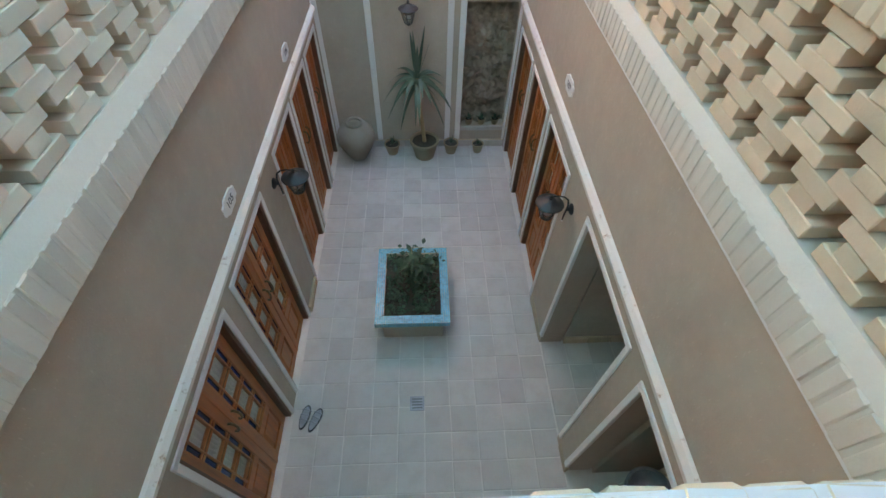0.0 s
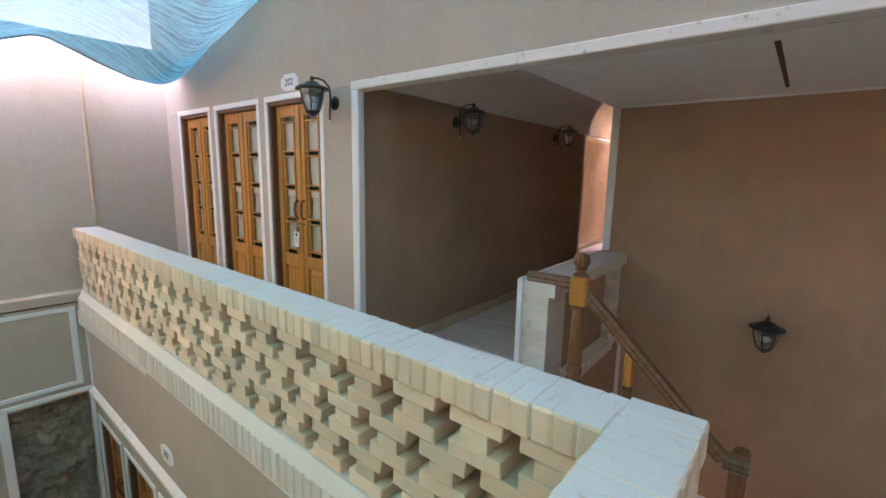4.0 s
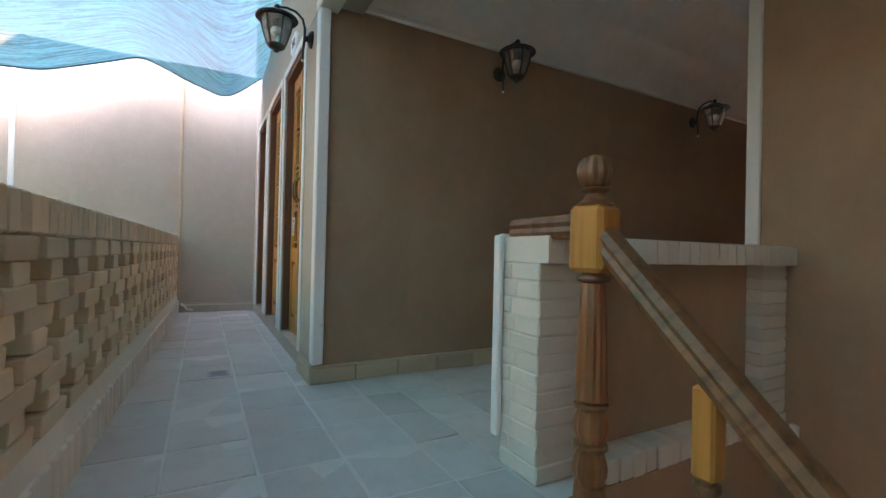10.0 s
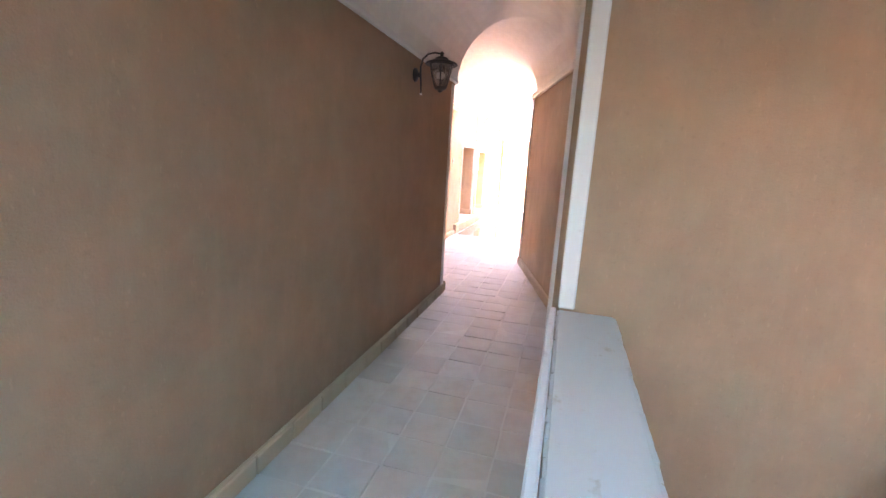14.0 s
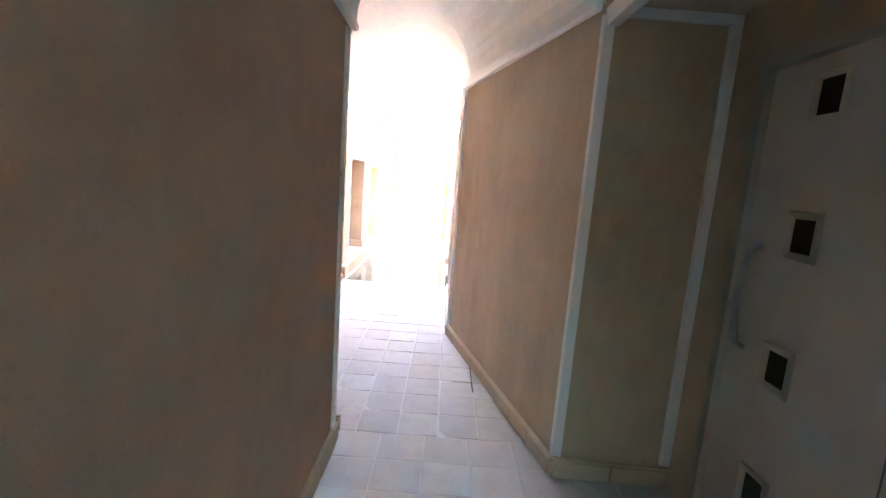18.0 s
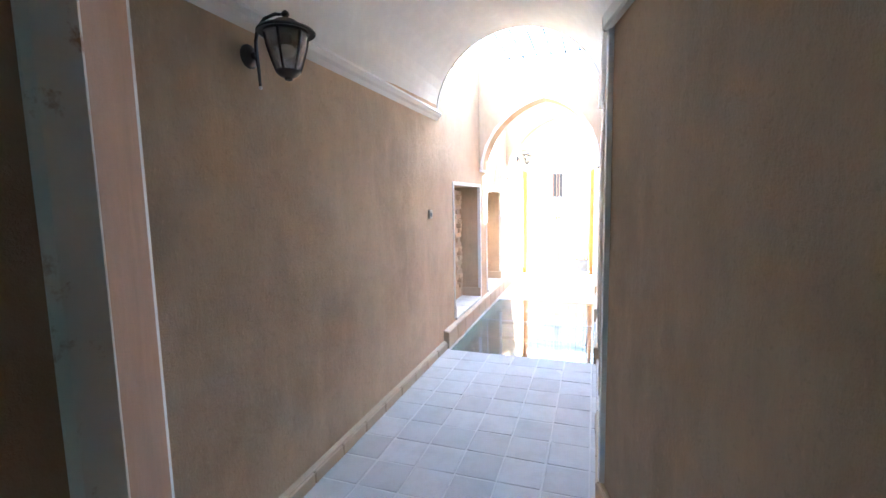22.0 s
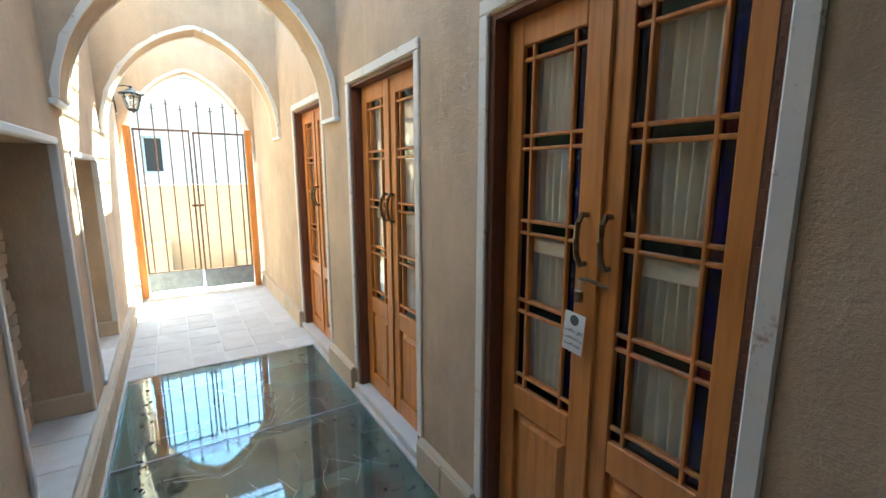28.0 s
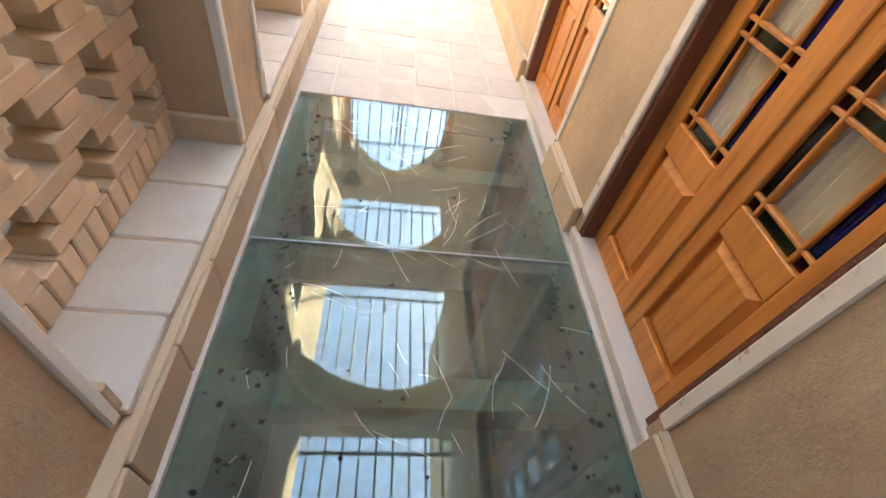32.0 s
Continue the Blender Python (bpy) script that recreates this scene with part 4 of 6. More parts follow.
for a, b in DW:
    surround("door_trim", pose(UW, a + 0.05, 0, 0, 0, 90), b - a - 0.10, G, DT - 0.05, "white painted trim round a courtyard door", 0.0)
    double_door(pose(UW - 0.06, a + 0.08, G + 0.02, 0, 0, 90), b - a - 0.16, 1.88, "red-brown varnished double door to the courtyard", True, False, "courtyard doors", M_wood_red)
for a, b in DG:
    surround("door_trim", pose(WG, a + 0.05, 0, 0, 0, 90), b - a - 0.10, 0.1, 2.15, "white painted trim round a west gallery door", 0.0)
    double_door(pose(WG - 0.06, a + 0.08, 0.115, 0, 0, 90), b - a - 0.16, 2.0, "varnished pine double door of the west gallery", True, a < 3)
key_tag(pose(WG - 0.024, 3.27, 1.19, 0, 5, 90))
PLAN = EAST
for a, b in OE:
    surround("opening_trim", pose(UE, b, 0, 0, 0, -90), b - a, G + 0.12, -1.20, "white trim round a courtyard alcove", 0.02)
PLAN = Matrix.Identity(4)

# ---- stair ----
SX0, SX1, RIS, GO = 2.06, 3.57, 0.175, 0.28
TOP_Y = 1.04
LOW_Y = -1.47                        # where the lower flight starts
flight = thing("stair_upper", pose(0, 0, 0), "short flight of four brick and tile steps", "stairs", "", "structure")
for k in range(3):
    y1 = TOP_Y - GO * k
    part("tread", bm_box((SX0, SX1 - 0.02, y1 - GO - 0.03, y1 - 0.001, -RIS * (k + 1) - 0.05, -RIS * (k + 1)), bevel=0.006), M_tile, flight)
for k in range(4):
    y1 = TOP_Y - GO * k
    course(flight, "riser_brick", SX0, SX1 - 0.03, y1 + 0.02, -RIS * (k + 1) + 0.001, 0.07, 0.05, RIS - 0.052, (M_brick_white,), 0.008, 70 + k, 0.001)
    part("string", bm_box((SX1 - 0.03, SX1, y1 - GO, y1 + 0.06, -RIS * (k + 1) - 0.3, -RIS * k - 0.002)), M_white_worn, flight)
part("nosing", bm_box((SX0, SX1 + 0.01, TOP_Y - 0.03, TOP_Y + 0.16, -0.05, 0.0), bevel=0.008), M_tile, flight)
lower = thing("stair_lower", pose(0, 0, 0), "lower flight of tiled steps down to the courtyard", "stairs", "", "structure")
for k in range(13):
    part("tread", bm_box((SX1 + 0.01, 5.045, LOW_Y + GO * k, LOW_Y + GO * (k + 1) + 0.02, LAND - RIS * (k + 1) - 0.06, LAND - RIS * (k + 1)), bevel=0.005), M_tile, lower)
    part("riser", bm_box((SX1 + 0.01, 5.045, LOW_Y - 0.02 + GO * k, LOW_Y + GO * k, LAND - RIS * (k + 1), LAND - RIS * k - 0.06)), M_brick_white, lower)
wall("floor_landing_east", bm_box((2.95, 5.045, -2.35, LOW_Y - 0.02, LAND - 0.2, LAND - 0.002), (2.0, 3.56, LOW_Y - 0.02, 0.205, LAND - 0.2, LAND - 0.002)), M_tile, "grey tiled half landing", "floor")
wall("wall_under_corridor", bm_box((3.575, 5.045, 1.385, 1.55, -0.95, -0.162)), M_clay_warm, "brown plaster wall over the lower flight")
# low wall with its brick pier
lw = thing("low_wall", pose(0, 0, 0), "low whitewashed brick wall with a recessed plaster panel", "low wall", "", "structure")
for k in range(12):
    z = 0.005 + k * 0.0615
    off = 0.03 if k % 2 else 0.0
    part("brick", brick_mesh("brick", 0.30, 0.12 + off, 0.058, (M_brick_white,), 0.005, k), None, lw, at=pose(3.55, 1.36 + (0.12 + off) / 2, z))
    part("brick", brick_mesh("brick", 0.30, 0.082 - off, 0.058, (M_brick_white,), 0.005, k + 20), None, lw, at=pose(3.55, 1.562 - (0.082 - off) / 2, z))
    part("brick", brick_mesh("brick", 0.22, 0.19, 0.058, (M_brick_white,), 0.005, k + 40), None, lw, at=pose(4.93, 1.455, z))
part("pier_core", bm_box((3.4045, 3.6955, 1.3645, 1.5575, 0, 0.745), (4.83, 5.045, 1.37, 1.55, 0, 0.745)), M_brick_white, lw, "pale joints")
part("cap_bed", bm_box((3.402, 5.043, 1.325, 1.555, 0.746, 0.8338)), M_limed, lw, "whitewashed joint")
part("limewash", bm_box((3.41, 5.04, 1.33, 1.553, 0.8355, 0.840), bevel=0.002), M_limed, lw, "smooth whitewashed top")
course(lw, "cap_brick", 3.40, 5.045, 1.44, 0.745, 0.068, 0.245, 0.09, (M_brick_white, M_limed), 0.0015, 81, 0.0008, 0.002)
course(lw, "base_brick", 3.70, 4.82, 1.42, -0.05, 0.068, 0.2, 0.09, (M_brick_white,), 0.006, 91, 0.002)
part("panel", bm_box((3.69, 4.83, 1.44, 1.555, 0.04, 0.742)), M_clay, lw, "recessed brown plaster")
part("plaster", bm_box((3.42, 5.046, 1.5635, 1.578, 0.0, 0.80)), M_clay_warm, lw, "brown plaster on the corridor side")
strip(lw, "edge_trim", 3.375, 1.548, 0.10, 3.399, 1.59, 0.842)
strip(lw, "edge_trim", 3.40, 1.565, 0.80, 5.046, 1.595, 0.848)


def turned(profile, steps=16, flutes=0, zone=(0, 0), depth=0.06):
    def wave(a, z):
        return 1 - depth * (0.5 + 0.5 * math.cos(flutes * a)) if flutes and zone[0] < z < zone[1] else 1
    return bm_lathe(profile, steps if not flutes else flutes * 6, wave)


BX = 3.44
NY_ = 1.165                          # where the upper newel stands
rail = thing("stair_railing", pose(0, 0, 0), "turned beech stair railing with fluted newel and ball top", "railing")


def octagon(r, z0, z1, top=1.0):
    return bm_lathe([(0.002, z0), (r, z0), (r, z0 + 0.6 * (z1 - z0)), (r * top, z1), (0.002, z1)], 8)


def urn_ring(name, z, h, r, x, y, base, flutes=9):
    """A fluted swelling between two rings."""
    part(name, turned([(r * 0.80, z), (r * 0.86, z + 0.06 * h), (r * 1.08, z + 0.32 * h), (r * 1.12, z + 0.52 * h), (r * 1.0, z + 0.76 * h), (r * 0.88, z + 0.94 * h), (r * 0.80, z + h)], 16, flutes, (z, z + h), 0.17), M_newel, rail, at=pose(x, y, base), smooth=True)
    part("ring", turned([(r * 0.78, z + h - 0.002), (r * 1.08, z + h + 0.003), (r * 1.12, z + h + 0.009), (r * 1.08, z + h + 0.015), (r * 0.78, z + h + 0.020)]), M_rail, rail, at=pose(x, y, base), smooth=True)


def post(x, y, base, shaft_top, r):
    """Octagonal foot, two fluted swellings, a tapering fluted shaft and its collar."""
    part("plinth", octagon(r * 1.42, 0.0, 0.035, 0.95), M_rail, rail, "octagonal foot", at=pose(x, y, base, 0, 0, 22.5))
    part("foot", octagon(r * 1.10, 0.036, 0.095, 0.92), M_newel, rail, at=pose(x, y, base, 0, 0, 22.5))
    h = 0.105 * r / 0.046
    urn_ring("lower_bulb", 0.096, h, r, x, y, base)
    urn_ring("upper_bulb", 0.118 + h, h * 0.92, r, x, y, base)
    z0 = 0.138 + 1.92 * h
    part("shaft", turned([(r * 0.86, z0), (r * 1.02, z0 + 0.01), (r * 1.02, z0 + 0.03), (r * 0.94, z0 + 0.5 * (shaft_top - z0)), (r * 0.74, shaft_top - 0.03), (r * 0.72, shaft_top - 0.028)], 16, 12, (z0 + 0.012, shaft_top - 0.04), 0.15), M_newel, rail, "fluted shaft", at=pose(x, y, base), smooth=True)
    part("collar", turned([(r * 0.70, shaft_top - 0.030), (r * 1.06, shaft_top - 0.026), (r * 1.12, shaft_top - 0.018), (r * 1.04, shaft_top - 0.010), (r * 0.76, shaft_top - 0.006), (r * 0.74, shaft_top + 0.004)]), M_rail, rail, at=pose(x, y, base), smooth=True)


post(BX, NY_, 0.0, 0.722, 0.046)
part("newel_block", bm_box((-0.056, 0.056, -0.056, 0.056, 0.722, 0.92), bevel=0.014), M_wood, rail, "square block", at=pose(BX, NY_, 0, 0, 0, 10))
part("neck", turned([(0.050, 0.918), (0.053, 0.926), (0.040, 0.934), (0.030, 0.944), (0.028, 0.956), (0.042, 0.964), (0.044, 0.969), (0.036, 0.974), (0.020, 0.977)]), M_rail, rail, at=pose(BX, NY_, 0), smooth=True)
part("ball", turned([(0.024, 0.975), (0.040, 0.982), (0.051, 0.999), (0.0555, 1.022), (0.051, 1.045), (0.038, 1.062), (0.018, 1.070), (0.004, 1.071)], 16, 11, (0.9, 1.066), 0.13), M_rail, rail, "fluted ball", at=pose(BX, NY_, 0), smooth=True)
RAILP = [(1.1 * x, 1.12 * z) for x, z in ((-0.036, 0.0), (-0.030, -0.012), (-0.036, -0.026), (-0.024, -0.045), (0.024, -0.045), (0.036, -0.026), (0.030, -0.012), (0.036, 0.0), (0.026, 0.018), (0.0, 0.026), (-0.026, 0.018))]
slope, L1 = 43.9, 1.175
part("handrail", bm_prism(RAILP, "y", 0, L1), M_rail, rail, at=pose(BX, 1.12, 0.835) @ pose(0, 0, 0, slope, 0, 0) @ pose(0, -L1, 0), smooth=True)
part("handrail", bm_prism(RAILP, "y", 0, 0.34), M_rail, rail, at=pose(BX, 1.19, 0.875), smooth=True)
for y, z, k in ((0.82, -RIS, 0.655), (0.54, -2 * RIS, 0.565)):
    post(BX, y, z, 0.445, 0.027)
    part("baluster_block", bm_box((-0.027, 0.027, -0.027, 0.027, 0.445, k), bevel=0.007), M_wood, rail, at=pose(BX, y, z))
END_Y, END_Z = 0.205, 0.022           # level end of the rail, turned towards the wall
part("lower_newel", bm_box((-0.042, 0.042, -0.042, 0.042, LAND, END_Z - 0.048), bevel=0.008), M_newel, rail, "square post", at=pose(BX, END_Y, 0))
part("rail_end", bm_prism([(1.12 * x, 1.1 * z) for x, z in RAILP], "y", -0.048, 0.075), M_rail, rail, "level end of the rail", at=pose(BX, END_Y, END_Z))
part("rail_return", bm_prism([(-1.12 * x, 1.1 * z) for x, z in RAILP], "x", 0.028, 0.125), M_rail, rail, "short return of the rail", at=pose(BX, END_Y - 0.006, END_Z - 0.002))


# ---- wall lanterns ----
def lantern(at, label):
    """Local: wall on y = 0, lantern towards -y."""
    e = thing("wall_lantern", at, label, "lamp", "black wall lanterns")
    part("wall_plate", bm_lathe([(0.052, 0), (0.052, 0.008), (0.04, 0.02), (0.018, 0.028), (0.016, 0.045)], 18), M_iron, e, at=pose(0, 0, 0, 90, 0, 0), smooth=True)
    arc = [(0, -0.055, -0.135), (0, -0.052, -0.06), (0, -0.045, 0.0), (0, -0.045, 0.06), (0, -0.06, 0.115), (0, -0.10, 0.150), (0, -0.155, 0.160), (0, -0.21, 0.150)]
    part("arm", bm_tube(arc, [0.006, 0.008, 0.009, 0.008, 0.008, 0.007, 0.007, 0.006], 8), M_iron, e, smooth=True)
    part("tip", bm_lathe([(0.002, -0.008), (0.008, -0.003), (0.009, 0.003), (0.003, 0.010)], 10), M_plate, e, "white end knob", at=pose(0, -0.056, -0.142), smooth=True)
    c = pose(0, -0.21, 0)
    part("roof", bm_lathe([(0.010, 0.078), (0.095, 0.076), (0.120, 0.070), (0.124, 0.075), (0.118, 0.084), (0.095, 0.094), (0.055, 0.108), (0.046, 0.122), (0.030, 0.128), (0.016, 0.132)], 28), M_iron, e, at=c, smooth=True)
    part("finial", bm_lathe([(0.016, 0.130), (0.012, 0.140), (0.018, 0.150), (0.014, 0.160), (0.004, 0.168)], 14), M_iron, e, at=c, smooth=True)
    g = [(0.047, -0.088), (0.062, -0.045), (0.079, 0.012), (0.090, 0.074)]
    part("glass", bm_lathe(g, 24), M_lamp_glass, e, "frosted tapered glass", at=c, smooth=True)
    for k in range(6):
        a = math.pi * k / 3 + 0.26
        ca, sa = math.cos(a), math.sin(a)
        part("rib", bm_tube([((r + 0.003) * ca, (r + 0.003) * sa, z) for r, z in g], 0.0055, 6), M_iron, e, at=c)
    part("hoop", bm_lathe([(0.092, 0.066), (0.097, 0.066), (0.097, 0.077), (0.092, 0.077)], 24), M_iron, e, at=c, smooth=True)
    part("base", bm_lathe([(0.004, -0.128), (0.016, -0.124), (0.018, -0.114), (0.036, -0.108), (0.050, -0.096), (0.054, -0.086), (0.030, -0.084)], 18), M_iron, e, at=c, smooth=True)
    part("bulb_holder", bm_lathe([(0.017, 0.02), (0.017, 0.076)], 12), M_iron, e, at=c, smooth=True)
    part("bulb", bm_lathe([(0.004, -0.03), (0.018, -0.02), (0.024, 0.002), (0.016, 0.02)], 12), M_bulb, e, "unlit bulb", at=c, smooth=True)
    return e


M_lamp_glass = mat_plain("frosted_lamp_glass", (0.80, 0.83, 0.83), 0.22, 0, 0.12, 25, 0.15, Transmission_Weight=0.8)
M_bulb = mat_plain("white_bulb", (0.7, 0.7, 0.68), 0.3, 0, 0.03)
lantern(pose(4.25, 2.81, 2.055), "black iron wall lantern on the corridor wall")
lantern(pose(6.54, 2.81, 2.08), "black iron wall lantern near the corridor end")
lantern(pose(GX, 3.06, 2.09, 0, 0, -90), "black iron wall lantern beside the gallery door")
lantern(pose(8.98, NY, 2.22), "black iron wall lantern in the passage")
lantern(pose(16.25, NY, 2.36), "black iron wall lantern by the gate")
lantern(pose(5.05, 0.18, 0.345, 0, 0, -90), "black iron wall lantern over the lower flight")
PLAN = EAST
lantern(pose(UE, 2.66, -1.40, 0, 0, -90), "black iron wall lantern on the courtyard wall")
PLAN = YARD
lantern(pose(UW, 3.05, -1.42, 0, 0, 90), "black iron wall lantern on the courtyard wall")
lantern(pose(-0.16, VN, -1.06), "black iron wall lantern above the yucca")
PLAN = Matrix.Identity(4)


# ---- number plates ----
def number_plate(at, text, label, w=0.24, h=0.135):
    e = thing("number_plate", at, label, "sign", "room number plates")
    pts = []
    for i in range(48):
        a = 2 * math.pi * i / 48
        r = 1 + 0.07 * math.cos(4 * a) - 0.05 * math.cos(8 * a)
        pts.append((w / 2 * r * math.copysign(abs(math.cos(a)) ** 0.6, math.cos(a)), h / 2 * r * math.copysign(abs(math.sin(a)) ** 0.6, math.sin(a))))
    part("plate", bm_prism(pts, "y", -0.012, 0), M_plate, e, "white scalloped enamel")
    if text:
        me = text_mesh(text, h * 0.62, M_ink)
        part("number", me, None, e, "grey number", at=pose(0, -0.0135, 0, 90, 0, 0))
    else:
        for k, wd in enumerate((0.5, 0.42)):
            part("writing", bm_box((-w * wd / 2, w * wd / 2, -0.014, -0.0125, 0.008 - 0.04 * k, 0.03 - 0.04 * k)), M_ink, e, "grey line of writing")
    return e


number_plate(pose(GX, 3.66, 2.31, 0, 0, -90), "202", "white scalloped plate with number 202 over the door")
number_plate(pose(11.08, SY, 2.29, 0, 0, 180), "", "white scalloped plate over the room door")
PLAN = EAST
number_plate(pose(UE, 3.50, -0.72, 0, 0, -90), "107", "white scalloped plate with number 107 above the door")
PLAN = YARD
number_plate(pose(UW, 2.26, -0.86, 0, 0, 90), "105", "white scalloped plate with number 105 above the door")
number_plate(pose(UW, 4.35, -0.86, 0, 0, 90), "106", "white scalloped plate with number 106 above the door")
PLAN = Matrix.Identity(4)
# socket on the passage wall
e = thing("wall_socket", pose(11.245, NY, 1.43), "ivory plastic wall socket", "socket")
part("cover", bm_box((-0.042, 0.042, -0.014, 0, -0.042, 0.042), bevel=0.005), M_switch, e)
part("well", bm_lathe([(0.022, 0), (0.022, 0.002)], 20), M_ink, e, "dark round outlet", at=pose(0, -0.0142, -0.002, 90, 0, 0))

# ---- service door in the recess ----
e = thing("service_door", pose(7.28, 1.0, 0.02, 0, 0, 180), "beige steel service door with four small square windows, closed", "door")
DW_ = 1.06
part("leaf", bm_box((0.0, DW_, 0.03, 0.07, 0, 2.02), bevel=0.004), M_metal_door, e)
part("door_frame", bm_box((-0.05, -0.002, 0, 0.08, 0, 2.07), (DW_ + 0.002, DW_ + 0.05, 0, 0.08, 0, 2.07), (-0.002, DW_ + 0.002, 0, 0.08, 2.023, 2.07)), M_metal_door, e)
for z in (1.87, 1.375, 0.865, 0.345):
    x, w, h = 0.295, 0.045, 0.062
    fr = bmesh.new()
    rings = [[fr.verts.new((x + a * (w + d), y_, z + b * (h + d))) for a, b in ((-1, -1), (1, -1), (1, 1), (-1, 1))] for d, y_ in ((0.030, 0.0302), (0.028, 0.018), (0.022, 0.014), (0.0, 0.029))]
    for p, q in zip(rings, rings[1:]):
        for k in range(4):
            fr.faces.new((p[k], p[(k + 1) % 4], q[(k + 1) % 4], q[k]))
    part("window_frame", fr, M_metal_door, e)
    part("pane", bm_box((x - w, x + w, 0.0275, 0.0295, z - h, z + h)), M_smoked, e, "dark square pane")
part("leaf_seam", bm_box((0.735, 0.741, 0.0285, 0.0298, 0.01, 2.01)), M_ink, e, "dark gap between the two leaves")
part("pull_handle", bm_tube([(0.10, 0.03, 0.88), (0.10, -0.01, 0.90), (0.10, -0.03, 1.0), (0.10, -0.035, 1.1), (0.10, -0.03, 1.2), (0.10, -0.01, 1.3), (0.10, 0.03, 1.32)], 0.012, 8), M_steel, e, "long steel pull handle", smooth=True)
part("deadbolt", bm_box((0.72, 0.80, -0.005, 0.03, 0.28, 0.33), bevel=0.004), M_plate, e)

# ---- gate, skylights ----
gx = 16.68
gate = thing("steel_gate", pose(gx, 0, 0), "two-leaved barred steel gate with spiked bars", "gate")
for y in (3.60, 2.27):
    part("post", bm_box((-0.04, 0.04, y - 0.04, y + 0.04, 0, 2.13), bevel=0.005), M_wood, gate, "orange-brown painted post")
for a, b, dz in ((2.32, 2.92, 0.0), (2.95, 3.55, 0.02)):
    lf = part("gate_leaf", bm_box((-0.012, 0.012, a, b, 2.06 + dz, 2.085 + dz), (-0.012, 0.012, a, b, 0.28 + dz, 0.30 + dz), (-0.012, 0.012, a, a + 0.02, 0.08, 2.085 + dz), (-0.012, 0.012, b - 0.02, b, 0.08, 2.085 + dz)), M_rust, gate)
    part("kick_plate", bm_box((-0.016, -0.013, a, b, 0.05 + dz, 0.29 + dz)), M_steel, lf, "grey sheet steel kick plate")
    for k in range(4):
        y = a + 0.075 + k * 0.15
        part("bar", bm_tube([(0, y, 0.1), (0, y, 2.40 + 0.06 * (k % 2))], 0.0085, 8), M_rust, lf)
        part("spike", bm_box((-0.006, 0.006, y - 0.03, y + 0.03, 2.34 + 0.06 * (k % 2), 2.352 + 0.06 * (k % 2))), M_rust, lf)
part("latch", bm_box((-0.03, -0.01, 2.86, 3.0, 1.14, 1.17), bevel=0.004), M_rust, gate)
for x0, x1, nm in ((11.53, 13.19, "bay"), (13.47, 15.13, "bay"), (15.41, 16.85, "bay")):
    e = thing("skylight_grille", pose(0, 0, 0), "iron bars over an open skylight", "grille", "skylight grilles")
    for k in range(9):
        y = SY + 0.09 + k * 0.171
        part("bar", bm_tube([(x0 - 0.05, y, 3.335), (x1 + 0.05, y, 3.335)], 0.0115, 6), M_grille, e)
    part("cross_bar", bm_box((x1 - 0.17, x1 - 0.13, SY + 0.0, NY + 0.06, 3.315, 3.322), (x0 + 0.13, x0 + 0.17, SY + 0.0, NY + 0.06, 3.315, 3.322)), M_grille, e)
# glass floor
e = thing("glass_floor", pose(0, 0, 0), "walk-on glass floor panels, scratched and dusty", "glass floor", "", "structure")
for a, b in ((11.57, 12.835), (12.845, 14.05)):
    p = part("glass_panel", bm_box((a, b, 2.205, 3.62, -0.03, -0.008)), M_floor_glass, e)
    p.visible_shadow = False
part("joint", bm_box((12.836, 12.844, 2.205, 3.62, -0.03, -0.006)), M_steel, e)
e = thing("glass_floor_beams", pose(0, 0, 0), "grey beams and ledge carrying the glass floor", "beam", "", "structure")
for x in (12.20, 12.84, 13.45):
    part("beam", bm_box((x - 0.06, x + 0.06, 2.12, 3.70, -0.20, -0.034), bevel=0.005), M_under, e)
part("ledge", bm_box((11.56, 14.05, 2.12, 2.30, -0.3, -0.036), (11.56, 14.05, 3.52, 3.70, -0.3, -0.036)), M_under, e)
# dried drip marks and scratches on the glass
e = thing("glass_dirt", pose(0, 0, 0), "dark dried drip spots and pale scratches on the glass floor", "dirt", "", "stuff")
rng = random.Random(17)
vs, fs = [], []
for k in range(230):
    if k < 150:
        row = rng.choice((11.75, 12.1, 12.5, 12.75, 13.1, 13.5, 13.85)) + rng.gauss(0, 0.16)
        x, y, r = min(14.0, max(11.62, row)), rng.choice((2.32, 2.32, 3.48)) + rng.gauss(0, 0.045), rng.uniform(0.004, 0.015)
    else:
        x, y, r = rng.uniform(11.7, 14.0), rng.choice((3.45 + rng.gauss(0, 0.05), rng.uniform(2.4, 3.5))), rng.uniform(0.003, 0.009)
    n = len(vs)
    for i in range(9):
        a, q = 2 * math.pi * i / 9, r * rng.uniform(0.7, 1.25)
        vs.append((x + q * math.cos(a), y + q * math.sin(a), -0.0074))
    fs.append(tuple(range(n, n + 9)))
me = bpy.data.meshes.new("drip_spots")
me.from_pydata(vs, [], fs)
me.materials.append(M_dark)
part("drip_spots", me, None, e, "dark drip spots")
vs, fs = [], []
for k in range(60):
    x, y, a, L = rng.uniform(11.7, 13.9), rng.uniform(2.3, 3.5), rng.uniform(0, 6.3), rng.uniform(0.03, 0.28)
    n, bend = len(vs), rng.uniform(-0.6, 0.6)
    for i in range(7):
        c, w = a + bend * i / 6, 0.0009
        vs += [(x - w * math.sin(c), y + w * math.cos(c), -0.0076), (x + w * math.sin(c), y - w * math.cos(c), -0.0076)]
        x, y = x + L / 6 * math.cos(c), y + L / 6 * math.sin(c)
    fs += [(n + 2 * i, n + 2 * i + 1, n + 2 * i + 3, n + 2 * i + 2) for i in range(6)]
